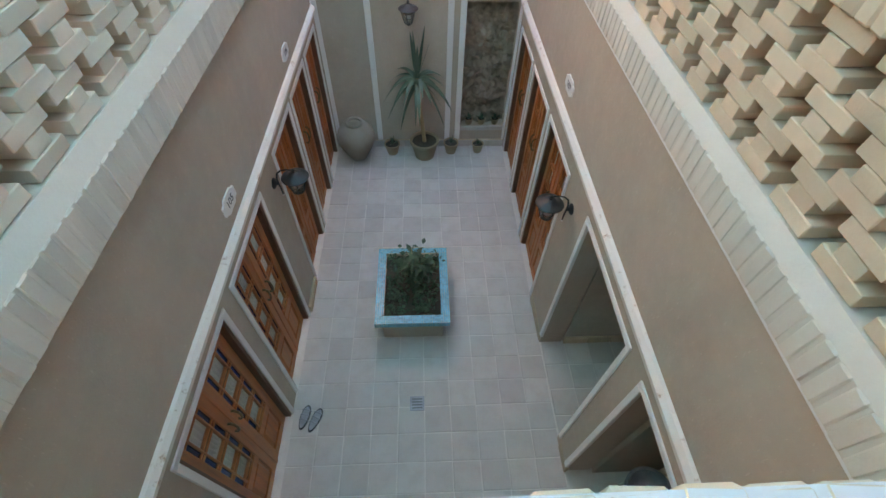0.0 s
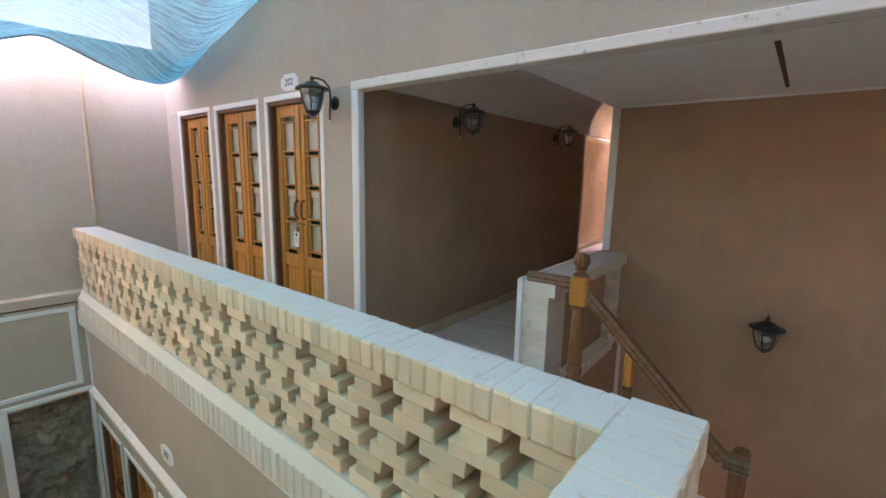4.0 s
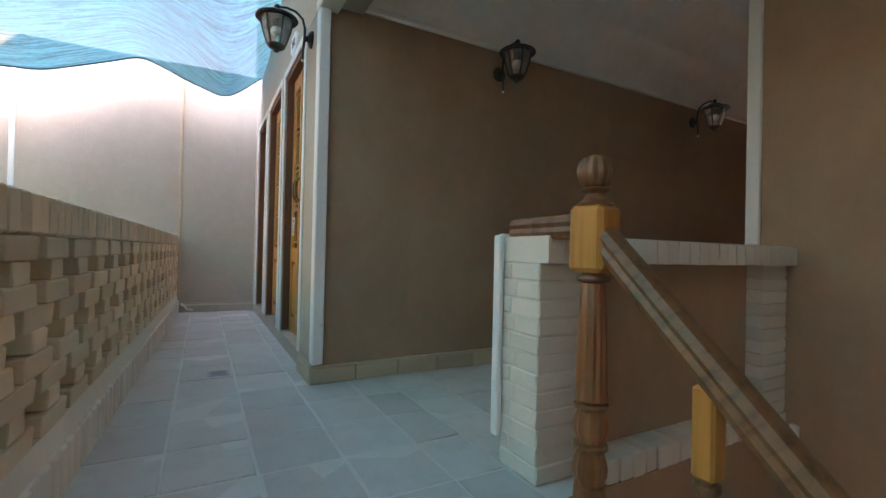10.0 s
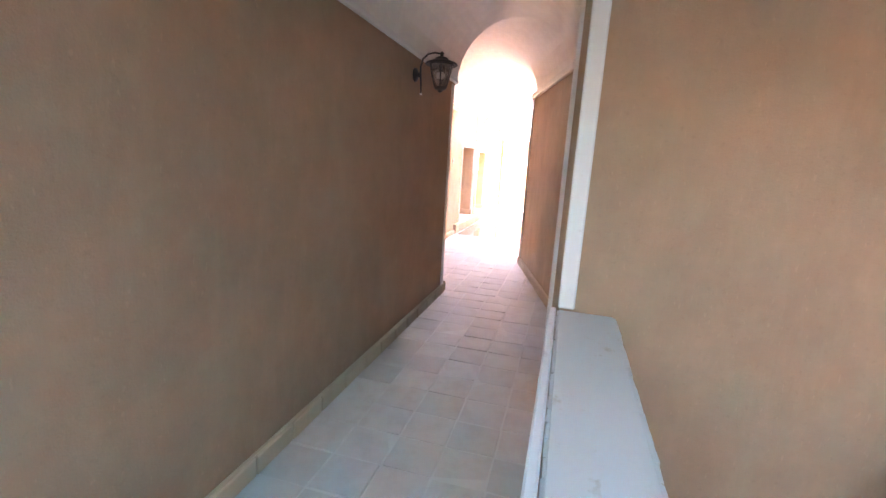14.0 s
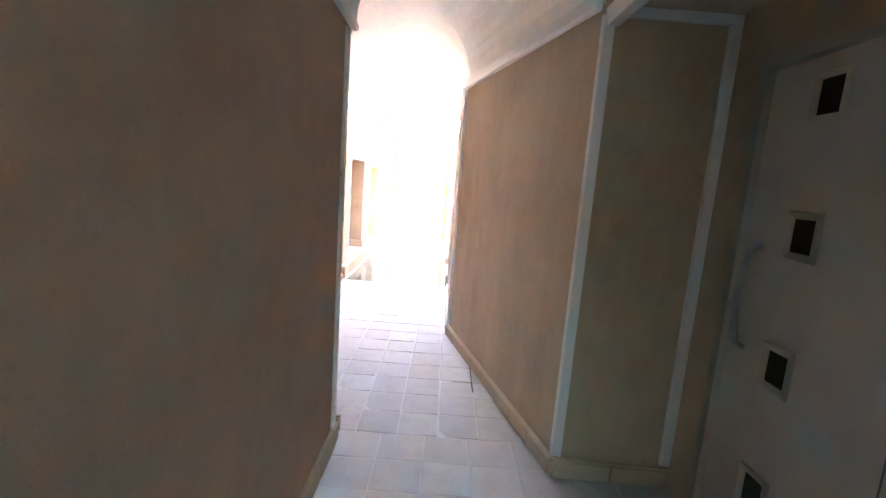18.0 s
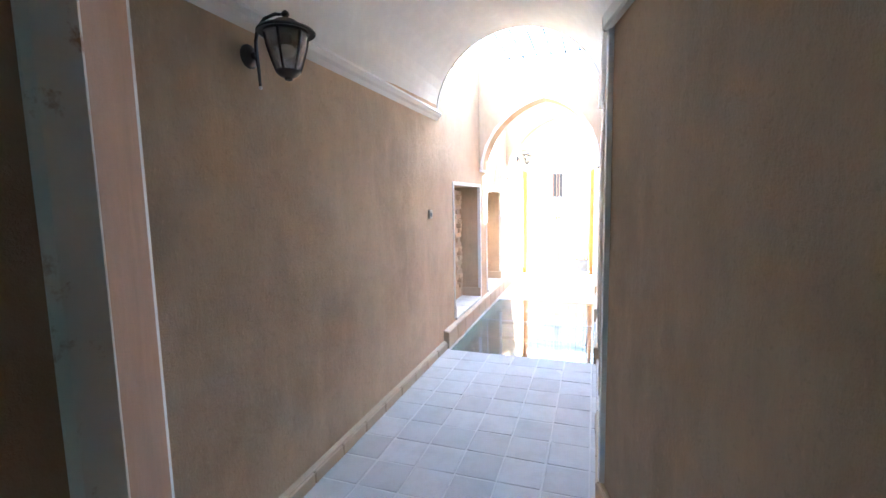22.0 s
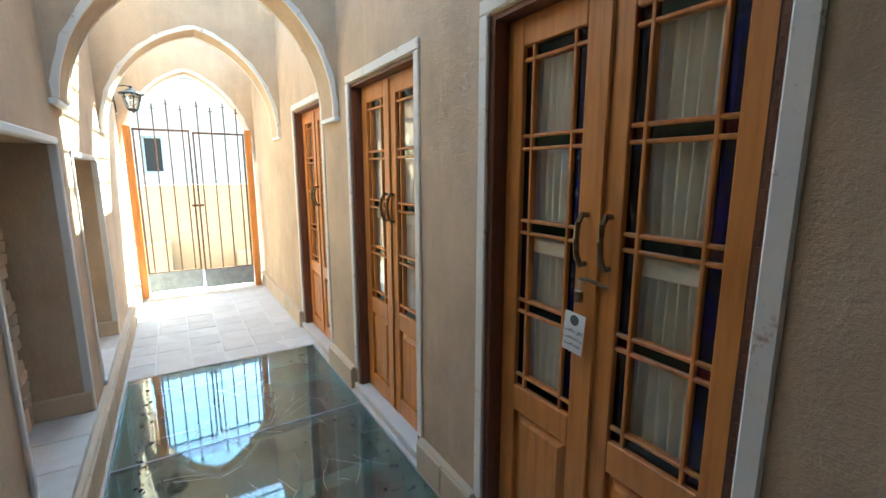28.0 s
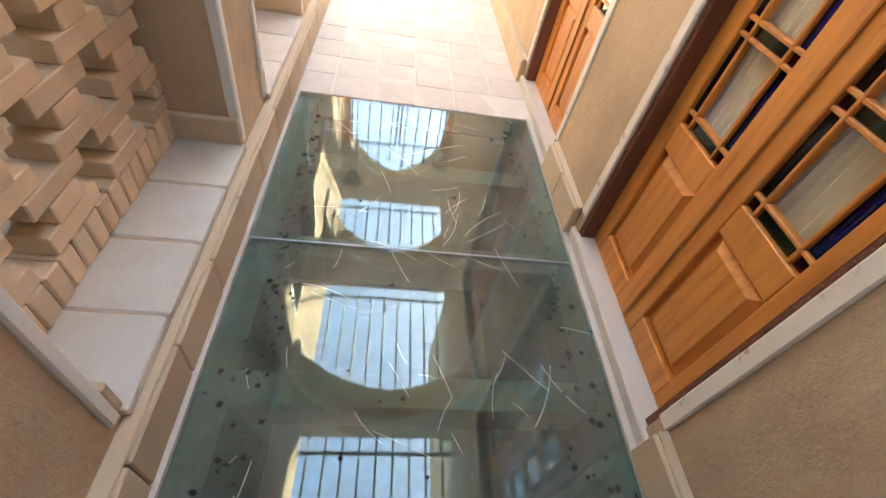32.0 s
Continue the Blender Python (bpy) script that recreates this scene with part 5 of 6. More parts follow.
me = bpy.data.meshes.new("scratches")
me.from_pydata(vs, [], fs)
me.materials.append(M_joint)
part("scratches", me, None, e, "pale scratches")

# ---- niche lattice ----
e = thing("lattice_panel", pose(0, NY + 0.25, 0), "buff brick lattice closing the back of the niche", "lattice")
z = lattice(e, N1[0] + 0.003, N1[1] - 0.003, 0.068, 0.354, 7, 0, 0.085, 0.21, 0.13, 0.335)
course(e, "brick", N1[0] + 0.003, N1[1] - 0.003, 0.068, 0.228, 0.075, 0.13, 0.124, (M_brick,), 0.006, 101)
e = thing("niche_sill", pose(0, 0, 0), "beige tiled sill of the niche", "sill", "", "structure")
for a, b in (N1, N2):
    course(e, "tile", a + 0.005, b - 0.005, NY + 0.19, 0.19, 0.30, 0.42, 0.036, (M_tile_warm,), 0.006, 111)
e = thing("niche_jamb_skirting", pose(0, 0, 0), "clay skirting inside the niches", "skirting", "", "structure")
for a, b in (N1, N2):
    part("skirting_tile", bm_box((b - 0.03, b - 0.002, NY - 0.01, NY + 0.41, 0.226, 0.345), bevel=0.006), M_skirt, e)
    part("skirting_tile", bm_box((a + 0.002, a + 0.03, NY - 0.01, NY + 0.40, 0.226, 0.345), bevel=0.006), M_skirt, e)


# ---- skirtings ----
def skirting(label, x0, y0, x1, y1, h=0.105, t=0.028, step=0.27, z=0.0, mat=None):
    m, d = run(x0, y0, x1, y1)
    e = thing("skirting", m @ pose(0, 0, z), label, "skirting", "", "structure")
    course(e, "skirting_tile", 0, d, -t / 2, 0.0, step, t, h - 0.012, (mat or M_skirt,), 0.006, 7, 0.001)
    part("top_fillet", bm_box((0, d, -t * 0.8, 0.0, h - 0.012, h), bevel=0.004), M_skirt, e)
    return e


skirting("beige clay tile skirting of the corridor", GX - 0.028, 2.81, 7.63, 2.81)
skirting("beige clay tile skirting at the corridor end", 7.77, 2.79, 7.77, 2.93)
skirting("beige clay tile skirting round the corner", 7.77, 2.93, 8.36, 3.60)
skirting("beige clay tile skirting of the gallery", GX, 3.14, GX, 2.79)
skirting("beige clay tile skirting of the passage", 8.36, NY, 11.56, NY, 0.085, 0.05, 0.3)
skirting("beige stone kerb along the glass floor", 11.57, NY, 16.8, NY, 0.19, 0.06, 0.33)
skirting("beige clay tile skirting of the angled wall", 9.58, 2.15, 7.53, 1.60)
skirting("beige clay tile skirting of the recess", 7.53, 1.61, 7.51, 1.0)
skirting("beige clay tile skirting of the jamb", 5.60, 1.595, 5.06, 1.552)
skirting("beige clay tile skirting of the passage", 10.36, SY, 9.56, SY)
for a, b in ((13.57, 13.03), (12.01, 11.52), (16.8, 14.57)):
    skirting("beige stone plinth between the room doors", a, SY, b, SY, 0.17, 0.045, 0.26)
for a, b in DS:
    tagged(part("door_step", bm_box((a, b, SY - 0.12, SY + 0.02, 0.0, 0.058), bevel=0.006), M_tile_warm), "beige stone door step", "step", "", "structure")
skirting("beige clay tile skirting of the gallery end", 2.0, 6.30, 3.0, 6.30)


# ---- tiled floors ----
def tiles(parent, x0, x1, y0, y1, z, sx, sy, mat, seed=1, stagger=0.0, keep=None, h=0.02):
    rng = random.Random(seed)
    nx, ny = max(1, round((x1 - x0) / sx)), max(1, round((y1 - y0) / sy))
    wx, wy = (x1 - x0) / nx, (y1 - y0) / ny
    ms = [brick_mesh("tile", wx - 0.009, wy - 0.009, h, (mat,), 0.003, seed * 10 + k) for k in range(5)]
    for j in range(ny):
        off = stagger * wx * (j % 2)
        for i in range(nx + (1 if off else 0)):
            x, y = x0 + (i + 0.5) * wx - off, y0 + (j + 0.5) * wy
            if keep and not keep(x, y):
                continue
            if x - wx / 2 < x0 - 0.001 or x + wx / 2 > x1 + 0.001:
                continue
            ob = piece("tile", rng.choice(ms), parent, x, y, z - h - rng.uniform(0, 0.003), rng.choice((0, 180)) + rng.uniform(-0.5, 0.5), rng, 0.002)
            ob.rotation_euler[0] = radians(rng.uniform(-0.5, 0.5))


fl = thing("floor_tiles_gallery", pose(0, 0, 0), "grey cement tiles of the gallery and stair head", "floor", "", "structure")
tiles(fl, 2.02, GX + 0.2, 1.2, 6.4, 0.0, 0.33, 0.33, M_tile, 3)
tiles(fl, GX + 0.2, 3.40, 1.2, 2.80, 0.0, 0.33, 0.33, M_tile, 4)
fl = thing("floor_tiles_corridor", pose(0, 0, 0), "worn beige clay tiles of the corridor", "floor", "", "structure")


def in_corridor(x, y):
    if y < 1.0 or y > NY - 0.03:
        return False
    if x < 5.58:
        return 1.60 < y < 2.80
    if x < 7.5:
        return y < 2.80
    south = 1.60 + (x - 7.54) * 0.27 if x < 9.58 else SY
    north = 2.80 if x < 7.78 else (2.93 + (x - 7.77) * 1.13 if x < 8.36 else NY)
    return south - 0.1 < y < north + 0.1


tiles(fl, 3.40, 7.80, 1.02, 2.80, 0.0, 0.245, 0.24, M_tile_warm, 5, 0.0, in_corridor)
tiles(fl, 7.80, 11.56, 1.48, 3.68, 0.0, 0.25, 0.245, M_tile, 6, 0.0, in_corridor)
fl = thing("floor_tiles_gate", pose(0, 0, 0), "worn beige clay tiles before the gate", "floor", "", "structure")
tiles(fl, 14.06, 17.6, SY, NY, 0.0, 0.25, 0.25, M_tile_warm, 7, 0.0)
PLAN = YARD
fl = thing("paving_tiles_yard", pose(0, 0, 0), "grey cement paving tiles of the courtyard", "paving", "", "structure")
tiles(fl, UW + 0.01, UE - 0.01, -0.25, VN - 0.01, G, 0.267, 0.267, M_tile, 8)
fl = thing("paving_tiles_alcove", pose(0, 0, 0), "grey paving tiles of the courtyard alcove", "paving", "", "structure")
tiles(fl, UE, UE + 1.6, 1.20, 2.30, G, 0.267, 0.275, M_tile, 9)
skirting("beige tile skirting of the courtyard end wall", UW, VN, UE, VN, 0.13, 0.03, 0.27, G, M_tile)
skirting("beige tile skirting of the courtyard", UE, 2.88, UE, 2.32, 0.12, 0.028, 0.27, G)
skirting("beige tile skirting of the courtyard", UE, 1.18, UE, 0.94, 0.12, 0.028, 0.27, G)
skirting("beige tile skirting of the courtyard", UW, 2.76, UW, 3.20, 0.12, 0.028, 0.27, G)
# alcoves on the east side
wall("wall_alcove", bm_box((UE + 0.25, UE + 1.7, 2.30, 2.45, G, -1.0), (UE + 0.25, UE + 1.7, 1.05, 1.19, G, -1.0), (UE + 1.6, UE + 1.7, 1.19, 2.30, G, -1.0), (UE + 0.25, UE + 1.7, 1.19, 2.30, -1.2, -1.0)), M_clay_yard, "beige plaster alcove off the courtyard")
wall("wall_alcove_low", bm_box((UE + 0.25, UE + 1.7, 0.93, 1.04, G, -1.0), (UE + 0.25, UE + 1.7, -0.3, 0.93, -1.2, -1.0), (UE + 0.9, UE + 1.0, -0.3, 0.93, G, -1.2)), M_clay_yard, "beige plaster wash alcove")
skirting("beige tile skirting of the alcove", UE + 0.25, 2.30, UE + 1.6, 2.30, 0.12, 0.028, 0.27, G)
e = thing("lattice_panel", pose(UE + 0.86, 0.90, G, 0, 0, -90), "buff brick panel with cross openings in the wash alcove", "lattice")
course(e, "brick", 0, 1.1, 0, 0.0, 0.07, 0.1, 0.8, (M_brick,), 0.008, 121)
course(e, "brick", 0, 1.1, 0, 1.05, 0.07, 0.1, 0.9, (M_brick,), 0.008, 122)
lattice(e, 0, 1.1, 0, 0.81, 1, 0, deep=0.1)
e = thing("wash_basin", pose(UE + 0.42, 0.62, G + 0.55), "grey stone wash basin", "basin")
part("bowl", bm_lathe([(0.05, 0.0), (0.14, 0.03), (0.19, 0.12), (0.20, 0.17), (0.175, 0.17), (0.16, 0.12), (0.10, 0.06), (0.02, 0.05)], 24), M_steel, e, smooth=True)
part("stand", bm_box((-0.13, 0.13, -0.13, 0.13, -0.55, 0.0), bevel=0.02), M_brick_white, e)

# ---- end wall of the courtyard ----
e = thing("wall_frames", pose(0, 0, 0), "white painted strips framing the end wall", "trim", "", "structure")
for u, w in ((-1.36, 0.06), (-0.72, 0.08), (0.34, 0.08), (0.50, 0.08), (1.26, 0.038)):
    strip(e, "upright", u, VN - 0.016, G + 0.13, u + w, VN, -0.956)
strip(e, "crosspiece", UW, VN - 0.02, -0.955, UE, VN, -0.905)
for a, b, c, d in ((-1.24, 1.22, -0.86, -0.81), (-1.24, 1.22, 0.0, 0.05)):
    strip(e, "panel_frame", a, VN - 0.016, c, b, VN, d)
strip(e, "panel_frame", -1.24, VN - 0.015, -0.809, -1.18, VN, -0.001)
strip(e, "panel_frame", 1.16, VN - 0.015, -0.809, 1.22, VN, -0.001)
strip(e, "upright", -0.02, VN + 0.084, 0.205, 0.03, VN + 0.10, 2.90)
strip(e, "corner_strip", 1.50, VN + 0.085, 0.205, 1.53, VN + 0.10, 2.90, M_clay_warm)
mud = bm_grid(lambda u, v: (0.55 + 0.75 * u, VN + 0.13 + 0.09 * noise.noise(Vector((u * 4, v * 10, 1.3))) + 0.055 * noise.noise(Vector((u * 9, v * 22, 2.2))) + 0.02 * noise.noise(Vector((u * 24, v * 60, 4.1))), G + 0.33 + 1.95 * v), 60, 150)
wall("wall_mud_niche", mud, M_mud, "rough unrendered mud brick wall in a niche")
tagged(part("niche_sill", bm_box((0.581, 1.259, VN - 0.02, VN + 0.20, G + 0.30, G + 0.379), bevel=0.01), M_tile), "grey stone sill with cactus pots", "sill", "", "structure")
# security camera and conduit
e = thing("security_camera", pose(UW + 0.22, VN - 0.03, 0.055), "small white security camera on the ledge", "camera")
part("base", bm_lathe([(0.03, 0), (0.03, 0.02), (0.012, 0.03), (0.012, 0.06)], 12), M_plate, e, smooth=True)
part("body", bm_tube([(0, 0.02, 0.085), (0, -0.09, 0.06)], 0.027, 12), M_plate, e, smooth=True)
part("lens", bm_tube([(0, -0.088, 0.0605), (0, -0.094, 0.059)], 0.019, 12), M_ink, e, "dark lens")
tagged(part("junction_box", bm_box((UW + 0.02, UW + 0.16, VN - 0.07, VN, 0.0, 0.09), bevel=0.004), M_switch), "ivory cable box on the ledge", "box")

# ---- courtyard things ----
PX0, PX1, PY0, PY1 = -0.55, 0.26, 2.33, 3.36
e = thing("planter", pose(0, 0, G), "raised planter bed with a blue mosaic rim", "planter")
part("body", bm_box((PX0 + 0.07, PX1 - 0.07, PY0 + 0.07, PY1 - 0.07, 0, 0.36), bevel=0.01), M_clay_yard, e, "beige plastered base")
W_ = 0.095
part("rim", bm_box((PX0, PX1, PY0, PY0 + W_, 0.36, 0.445), (PX0, PX1, PY1 - W_, PY1, 0.36, 0.445), (PX0, PX0 + W_, PY0 + W_, PY1 - W_, 0.36, 0.445), (PX1 - W_, PX1, PY0 + W_, PY1 - W_, 0.36, 0.445)), M_mortar, e)
s = 0.0236
verts, faces = [], []
for i in range(int((PX1 - PX0) / s)):
    for j in range(int((PY1 - PY0) / s)):
        x, y = PX0 + (i + 0.5) * s, PY0 + (j + 0.5) * s
        if PX0 + W_ < x < PX1 - W_ and PY0 + W_ < y < PY1 - W_:
            continue
        n = len(verts)
        verts += [(x + a, y + b, c) for c in (0.445, 0.449) for a, b in ((-0.0105, -0.0105), (0.0105, -0.0105), (0.0105, 0.0105), (-0.0105, 0.0105))]
        faces += [tuple(n + k for k in f) for f in ((4, 5, 6, 7), (0, 1, 5, 4), (1, 2, 6, 5), (2, 3, 7, 6), (3, 0, 4, 7))]
for i in range(int((PX1 - PX0) / s)):
    for k in range(3):
        x, z = PX0 + (i + 0.5) * s, 0.372 + (k + 0.5) * s
        n = len(verts)
        verts += [(x + a, y, z + b) for y in (PY0, PY0 - 0.004) for a, b in ((-0.0105, -0.0105), (0.0105, -0.0105), (0.0105, 0.0105), (-0.0105, 0.0105))]
        faces += [tuple(n + q for q in f) for f in ((4, 5, 6, 7), (0, 1, 5, 4), (1, 2, 6, 5), (2, 3, 7, 6), (3, 0, 4, 7))]
me = bpy.data.meshes.new("mosaic_tiles")
me.from_pydata(verts, [], faces)
me.materials.append(M_mosaic)
tagged(part("mosaic_tiles", me, None, e, "small blue glazed mosaic tiles"), kind="stuff")
part("soil", bm_grid(lambda u, v: (PX0 + W_ + u * (PX1 - PX0 - 2 * W_), PY0 + W_ + v * (PY1 - PY0 - 2 * W_), 0.385 + 0.03 * noise.noise(Vector((u * 5, v * 6, 0)))), 24, 28), M_soil, e, "dark soil")


def leaf_cloud(name, parent, spots, size, mat, seed, stems=0.0, at=None):
    """Many small bent leaves round the given spots (x, y, z, spread, count)."""
    rng = random.Random(seed)
    vs, fs = [], []
    for x, y, z, r, n in spots:
        for _ in range(n):
            d = Vector((rng.gauss(0, 1), rng.gauss(0, 1), rng.gauss(0, 0.7)))
            p = Vector((x, y, z)) + d * r * 0.5
            q = Euler((rng.uniform(-0.9, 0.9), rng.uniform(-0.9, 0.9), rng.uniform(0, 6.3))).to_matrix()
            L, w = size * rng.uniform(0.6, 1.3), size * rng.uniform(0.2, 0.34)
            k = len(vs)
            for a, b, c in ((0, 0, 0), (-w, L * 0.5, L * 0.1), (w, L * 0.5, L * 0.1), (0, L, -L * 0.12), (0, L * 0.5, L * 0.02)):
                vs.append(tuple(p + q @ Vector((a, b, c))))
            fs += [(k, k + 4, k + 1), (k, k + 2, k + 4), (k + 1, k + 4, k + 3), (k + 4, k + 2, k + 3)]
    me = bpy.data.meshes.new(name)
    me.from_pydata(vs, [], fs)
    me.materials.append(mat)
    return part(name, me, None, parent, at=at)


rng = random.Random(11)
spots = [(rng.uniform(PX0 + 0.13, PX1 - 0.13), rng.uniform(PY0 + 0.13, PY1 - 0.13), 0.42 + rng.uniform(-0.01, 0.04), 0.06, 14) for _ in range(70)]
gc = thing("ground_cover", pose(0, 0, G), "low green ground cover growing in the planter", "plants", "", "stuff")
leaf_cloud("leaves", gc, spots, 0.05, M_leaf, 4)
sh = thing("olive_sapling", pose(-0.12, 2.85, G + 0.38), "thin young olive sapling in the planter", "shrub")
part("stem", bm_tube([(0, 0, 0), (0.01, 0.0, 0.15), (0.0, 0.02, 0.3), (0.02, 0.03, 0.48)], [0.009, 0.008, 0.006, 0.003], 6), M_trunk, sh)
for k in range(7):
    a = k * 2.4
    part("twig", bm_tube([(0, 0, 0.12 + 0.04 * k), (0.07 * math.cos(a), 0.07 * math.sin(a), 0.2 + 0.045 * k), (0.11 * math.cos(a), 0.11 * math.sin(a), 0.26 + 0.05 * k)], [0.004, 0.003, 0.002], 5), M_trunk, sh)
leaf_cloud("leaves", sh, [(0.09 * math.cos(k * 2.4), 0.09 * math.sin(k * 2.4), 0.22 + 0.045 * k, 0.10, 34) for k in range(8)], 0.085, M_leaf, 6)


def pot(at, r, h, label, plant=None):
    e = thing("flower_pot", at, label, "pot", "clay pots along the end wall")
    part("body", bm_lathe([(r * 0.62, 0), (r * 0.66, 0.01), (r * 0.92, h * 0.85), (r * 0.95, h * 0.86), (r, h * 0.88), (r, h), (r * 0.86, h), (r * 0.84, h * 0.86)], 24), M_terracotta, e, smooth=True)
    part("soil", bm_lathe([(0.001, h * 0.85), (r * 0.85, h * 0.84), (r * 0.84, h * 0.88), (0.001, h * 0.90)], 20), M_soil, e, "dark soil")
    return e


def blades(e, n, length, width, z, mat, seed, droop=0.5, tilt=(0.2, 1.2), name="blade", lean=0.0):
    rng = random.Random(seed)
    for k in range(n):
        az, el = k * 2.399 + rng.uniform(-0.2, 0.2), tilt[0] + (tilt[1] - tilt[0]) * k / n
        L = length * rng.uniform(0.75, 1.1)
        bm = bmesh.new()
        prev = None
        for i in range(8):
            s_ = i / 7
            out = L * s_ * math.sin(el) + 0.0
            up = L * s_ * math.cos(el) - droop * L * s_ * s_ * math.sin(el)
            w = width * (math.sin(math.pi * min(1, 0.18 + 0.82 * s_)) ** 0.7 + 0.05) * (1 - 0.35 * s_)
            c, d = Vector((lean + math.cos(az) * out, math.sin(az) * out, z + up)), Vector((-math.sin(az), math.cos(az), 0))
            row = [bm.verts.new(c - d * w), bm.verts.new(c + Vector((0, 0, -w * 0.35))), bm.verts.new(c + d * w)]
            if prev:
                bm.faces.new((prev[0], prev[1], row[1], row[0]))
                bm.faces.new((prev[1], prev[2], row[2], row[1]))
            prev = row
        part(name, bm, mat, e, smooth=True)


P = lambda u, v: pose(u, v, G)
big = pot(P(0.02, VN - 0.25), 0.225, 0.31, "large clay pot with a yucca palm")
y = thing("yucca", pose(0.02, VN - 0.25, G + 0.27), "tall yucca palm with drooping sword leaves", "plant")
part("trunk", bm_tube([(0, 0, 0), (-0.03, 0.01, 0.3), (-0.07, 0.0, 0.65), (-0.09, 0.0, 1.06)], [0.032, 0.028, 0.026, 0.024], 10), M_trunk, y, "pale bare trunk")
blades(y, 7, 0.68, 0.032, 1.04, M_yucca, 3, 0.1, (0.05, 0.42), "leaf", -0.09)
blades(y, 18, 0.56, 0.034, 1.03, M_yucca, 5, 1.15, (0.7, 1.25), "leaf", -0.09)
blades(y, 9, 0.50, 0.032, 0.99, M_yucca, 8, 1.2, (1.3, 1.8), "leaf", -0.09)
for k, (u, v, r, h) in enumerate(((-0.49, 0.17, 0.125, 0.18), (0.44, 0.16, 0.12, 0.19), (0.87, 0.15, 0.095, 0.16))):
    p = pot(P(u, VN - v), r, h, "small clay pot with a young succulent")
    s_ = thing("succulent", pose(u, VN - v, G + h * 0.86), "small spiky green succulent in a clay pot", "plant")
    blades(s_, 9, 0.16 if k < 2 else 0.10, 0.012, 0.0, M_leaf, k + 20, 0.3, (0.1, 1.0), "leaf")
for k, u in enumerate((0.72, 0.92, 1.13)):
    p = pot(pose(u, VN + 0.06, G + 0.38), 0.065, 0.10, "tiny clay pot on the niche sill")
    s_ = thing("cactus", pose(u, VN + 0.06, G + 0.465), "tiny green cactus in a clay pot", "plant")
    blades(s_, 10, 0.12, 0.016, 0.0, M_leaf, k + 40, 0.2, (0.1, 1.1), "leaf")
e = thing("clay_urn", P(-1.02, VN - 0.27), "large weathered grey clay urn", "urn")
part("body", bm_lathe([(0.10, 0), (0.125, 0.01), (0.175, 0.10), (0.235, 0.22), (0.275, 0.33), (0.285, 0.41), (0.265, 0.49), (0.21, 0.56), (0.14, 0.60), (0.115, 0.62)], 32), M_urn, e, smooth=True)
part("rim", bm_lathe([(0.10, 0.615), (0.13, 0.62), (0.135, 0.645), (0.12, 0.657), (0.098, 0.65), (0.092, 0.58)], 28), M_urn, e, smooth=True)
# near-black disc paints the shade inside the urn's neck
part("mouth", bm_lathe([(0.001, 0.60), (0.097, 0.60), (0.097, 0.606), (0.001, 0.607)], 20), M_dark, e, "near-black disc for the shade in the mouth")
for k, (u, v, a) in enumerate(((-1.24, 1.53, 12), (-1.13, 1.50, 22))):
    e = thing("sandal", pose(u, v, G, 0, 0, -a), "pair of grey strapped sandals on the paving" if k else "grey strapped sandal by the door", "sandal", "sandals by the door")
    sole = [(0.045 * math.cos(t) * (1 + 0.15 * math.sin(t)), 0.125 * math.sin(t)) for t in (2 * math.pi * i / 20 for i in range(20))]
    part("sole", bm_prism(sole, "z", 0, 0.02, 0.003), M_iron, e, "dark sole")
    part("insole", bm_prism([(x * 0.8, y_ * 0.86) for x, y_ in sole], "z", 0.0201, 0.026), M_steel, e, "pale insole")
    for yy in (0.07, 0.02, -0.03):
        part("strap", bm_tube([(-0.046, yy, 0.012), (-0.03, yy, 0.04), (0, yy, 0.05), (0.03, yy, 0.04), (0.046, yy, 0.012)], 0.007, 6), M_steel, e, "grey strap")


def drain(at, size, label):
    e = thing("floor_drain", at, label, "drain")
    part("frame", bm_box((-size, size, -size, size, -0.004, 0.003), bevel=0.001), M_steel, e)
    for k in range(4):
        part("slot", bm_box((-size * 0.7, size * 0.7, (k - 1.5) * size * 0.4 - size * 0.1, (k - 1.5) * size * 0.4 + size * 0.1, 0.0031, 0.0036)), M_ink, e)


drain(pose(-0.11, 1.64, G + 0.001), 0.075, "small steel floor drain in the courtyard")
PLAN = Matrix.Identity(4)
drain(pose(2.52, 3.25, 0.001), 0.06, "small steel floor drain in the gallery")
PLAN = YARD


# ---- shade net ----
NET_EDGE = [(-2.0, 3.05), (-1.85, 2.80), (-1.25, 2.76), (-0.45, 2.40), (0.35, 2.46), (1.15, 2.80), (1.60, 2.62), (1.95, 2.60), (2.40, 2.85)]


def along(pairs, x):
    for (a, p), (b, q) in zip(pairs, pairs[1:]):
        if x <= b:
            k = max(0.0, (x - a) / (b - a))
            return p + (q - p) * k
    return pairs[-1][1]


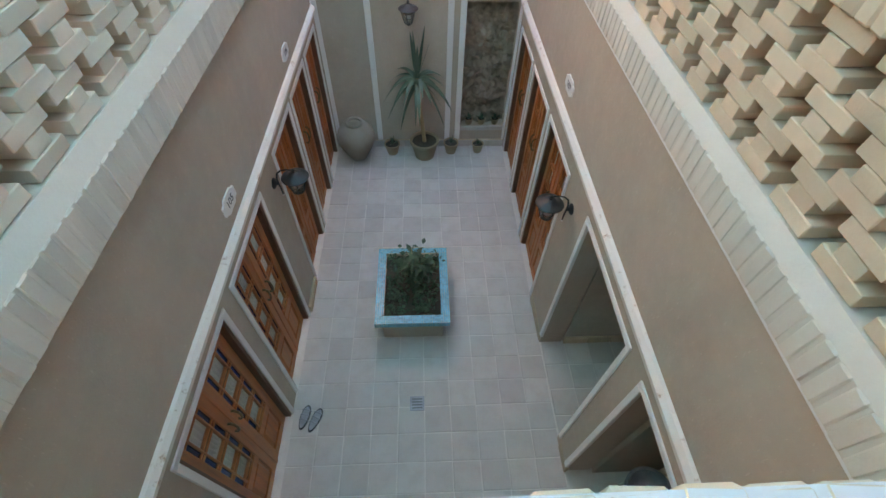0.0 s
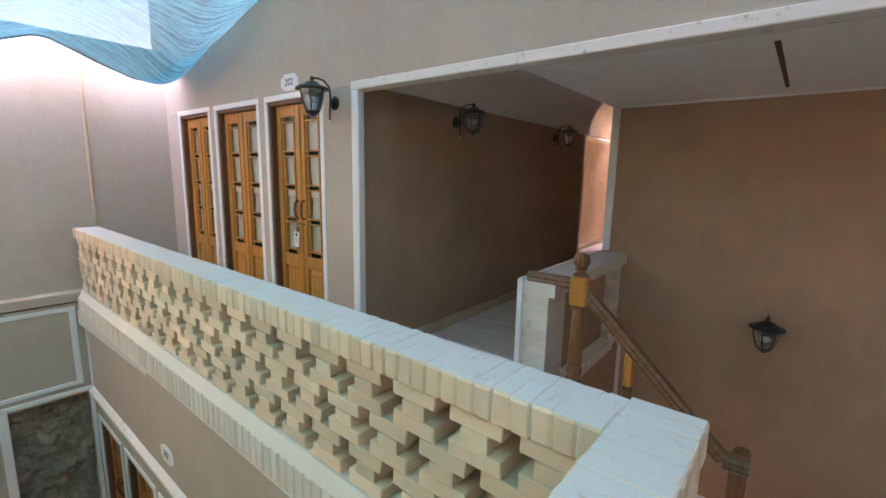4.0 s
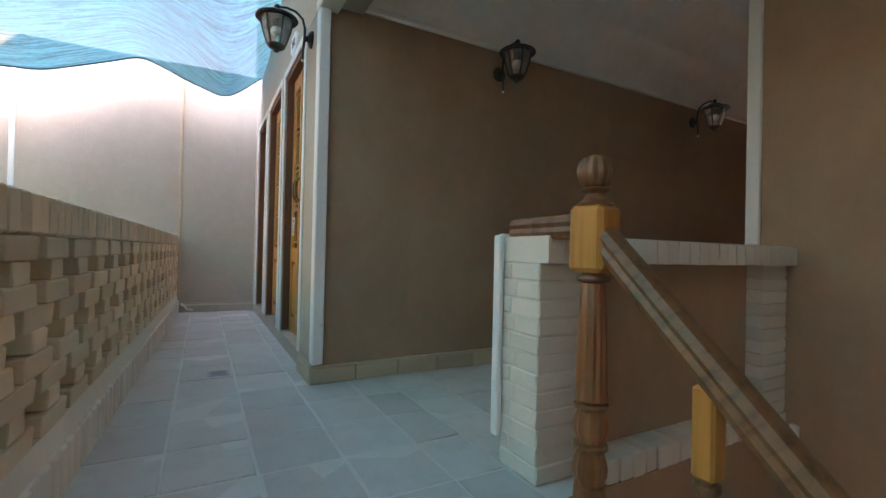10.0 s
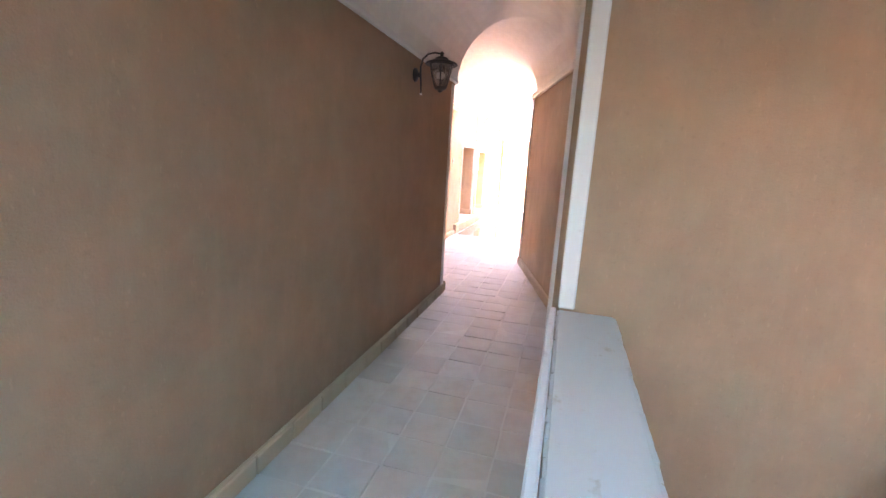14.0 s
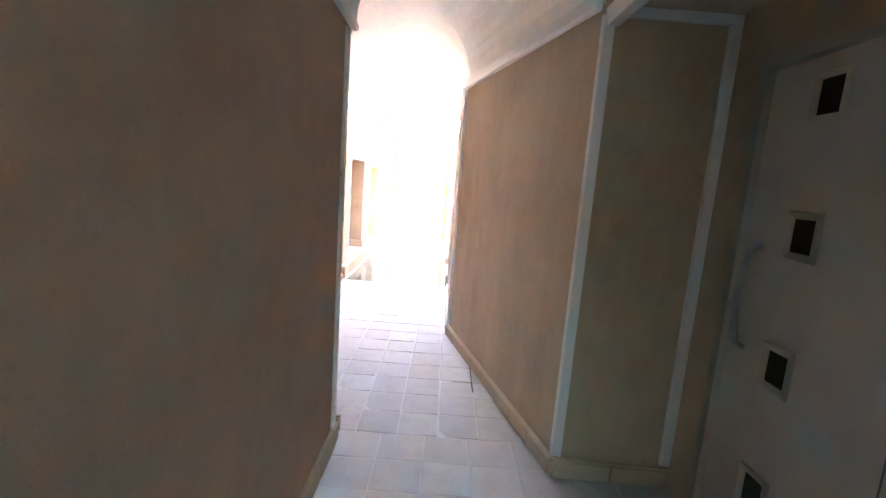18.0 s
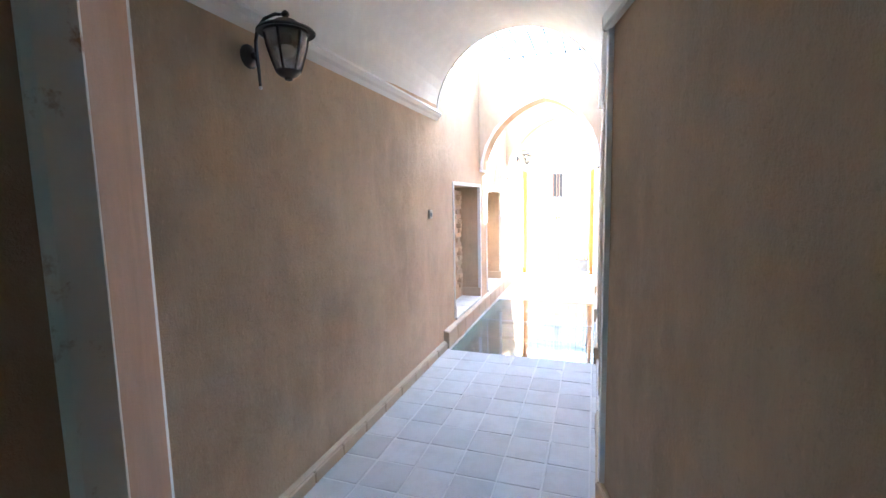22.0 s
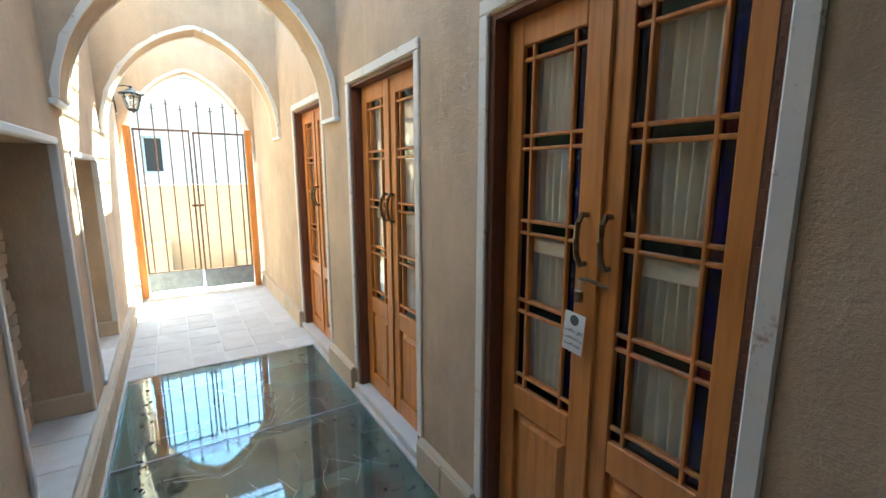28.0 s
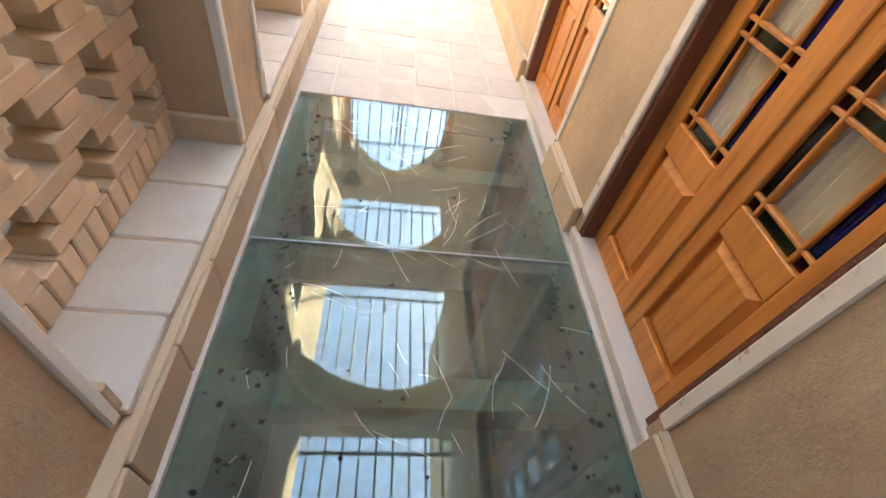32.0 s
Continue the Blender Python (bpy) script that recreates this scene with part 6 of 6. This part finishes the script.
def net_point(u, v):
    """u from west to east, v from the landing to the end wall, where the hem hangs in swags."""
    x, y = -2.0 + 4.40 * u, -2.3 + 7.8 * v
    plain = 3.05 + 0.12 * u - 0.30 * math.sin(math.pi * u) * math.sin(math.pi * min(1, v * 0.9))
    plain += 0.05 * math.sin(9 * u + 3 * v) * math.sin(math.pi * u) + 0.035 * math.sin(21 * u - 9 * v) * math.sin(math.pi * u)
    k = min(1.0, max(0.0, (v - 0.654) / 0.346))
    k = k * k * (3 - 2 * k)
    hem = sum(along(NET_EDGE, x + d) for d in (-0.08, -0.03, 0.03, 0.08)) / 4
    bag = -0.30 * math.exp(-((x - 2.0) / 0.30) ** 2 - ((y - 4.7) / 0.8) ** 2)
    return x, y + 0.05 * math.sin(11 * u) * math.sin(math.pi * u), plain * (1 - k) + hem * k + bag


net = thing("shade_net", pose(0, 0, 0), "turquoise shade net sagging over the courtyard", "shade net")
part("cloth", bm_grid(net_point, 90, 90), M_net, net, smooth=True)
part("hem", bm_tube([net_point(i / 120, 1.0) for i in range(121)], 0.012, 5), M_net_rib, net, "dark hem cord")
part("hem", bm_tube([net_point(1.0, i / 60) for i in range(61)], 0.012, 5), M_net_rib, net, "dark hem cord")
PLAN = Matrix.Identity(4)

# ---- beyond the gate ----
wall("wall_alley", bm_box((18.35, 18.6, -12, 14, -0.3, 1.38)), M_outside, "sunlit sand-coloured alley wall")
wall("wall_alley_step", bm_box((18.0, 18.349, 3.3, 5.5, -0.3, 0.5), (18.0, 18.349, 0.5, 2.35, -0.3, 0.25)), M_outside, "sand-coloured block by the alley wall")
e = thing("house", pose(24, 0, 0), "grey rendered house across the alley", "house")
part("wall", bm_wall(30, -0.3, 4.0, 0.3, [(14.23, 14.70, 1.55, 2.5), (17.4, 18.6, 0.0, 2.6), (20, 21, 1.55, 2.5)]), M_far, e, at=pose(0, 18, 0, 0, 0, -90))
for a, b in ((14.23, 14.70), (20, 21)):
    w = part("window", bm_box((a, b, 0.10, 0.14, 1.55, 1.60), (a, b, 0.10, 0.14, 2.45, 2.5), (a, a + 0.05, 0.10, 0.14, 1.60, 2.45), (b - 0.05, b, 0.10, 0.14, 1.60, 2.45)), M_steel, e, at=pose(0, 18, 0, 0, 0, -90))
    part("pane", bm_box((a + 0.05, b - 0.05, 0.115, 0.12, 1.60, 2.45)), M_dark, w, "dark pane")
part("door", bm_box((17.4, 18.6, 0.12, 0.17, -0.02, 2.6)), M_steel, e, "grey steel door", at=pose(0, 18, 0, 0, 0, -90))
part("roof", bm_box((-0.1, 6, -12, 18.1, 4.001, 4.15)), M_far, e)
# near-black slabs paint the darkness of unlit rooms
wall("wall_backs", bm_box((GX + 0.25, GX + 0.5, 4.0, 6.6, -0.1, 2.2), (9.62, 17.1, 1.4, 1.5, -0.3, 3.45)), M_dark, "near-black slabs standing in for unlit rooms behind the doors")
# hairline crack and dark hook in the stair ceiling
tagged(part("ceiling_slot", bm_prism([(3.40, 0.275), (3.40, 0.30), (4.68, 0.27), (4.68, 0.25)], "z", 2.196, 2.2045), M_rust), "rusty slot in the white stair ceiling", "slot")
# small white cable end on the gallery floor, by the end wall
e = thing("cable_end", pose(2.22, 6.12, 0), "short bent white cable end by the gallery skirting", "cable")
part("cable", bm_tube([(0, 0.1, 0.10), (0.0, 0.02, 0.10), (0.03, 0.0, 0.085), (0.05, -0.01, 0.05), (0.11, -0.03, 0.045)], 0.012, 7), M_plate, e, smooth=True)
# drip stain and patches of thin plaster on the arch walls
def stain(x, y, z, w, h, label, seed):
    rng = random.Random(seed)
    n = 14
    left = [(y - w * (0.5 - 0.25 * k / n) * rng.uniform(0.6, 1.2), z - h * k / n) for k in range(n + 1)]
    right = [(y + w * (0.5 - 0.25 * k / n) * rng.uniform(0.6, 1.2), z - h * k / n) for k in range(n + 1)]
    tagged(part("stain", bm_prism(left + right[::-1], "x", x - 0.002, x), M_skirt), label, "stain")


stain(13.19, 2.86, 3.27, 0.09, 0.30, "darker drip stain above the arch", 3)
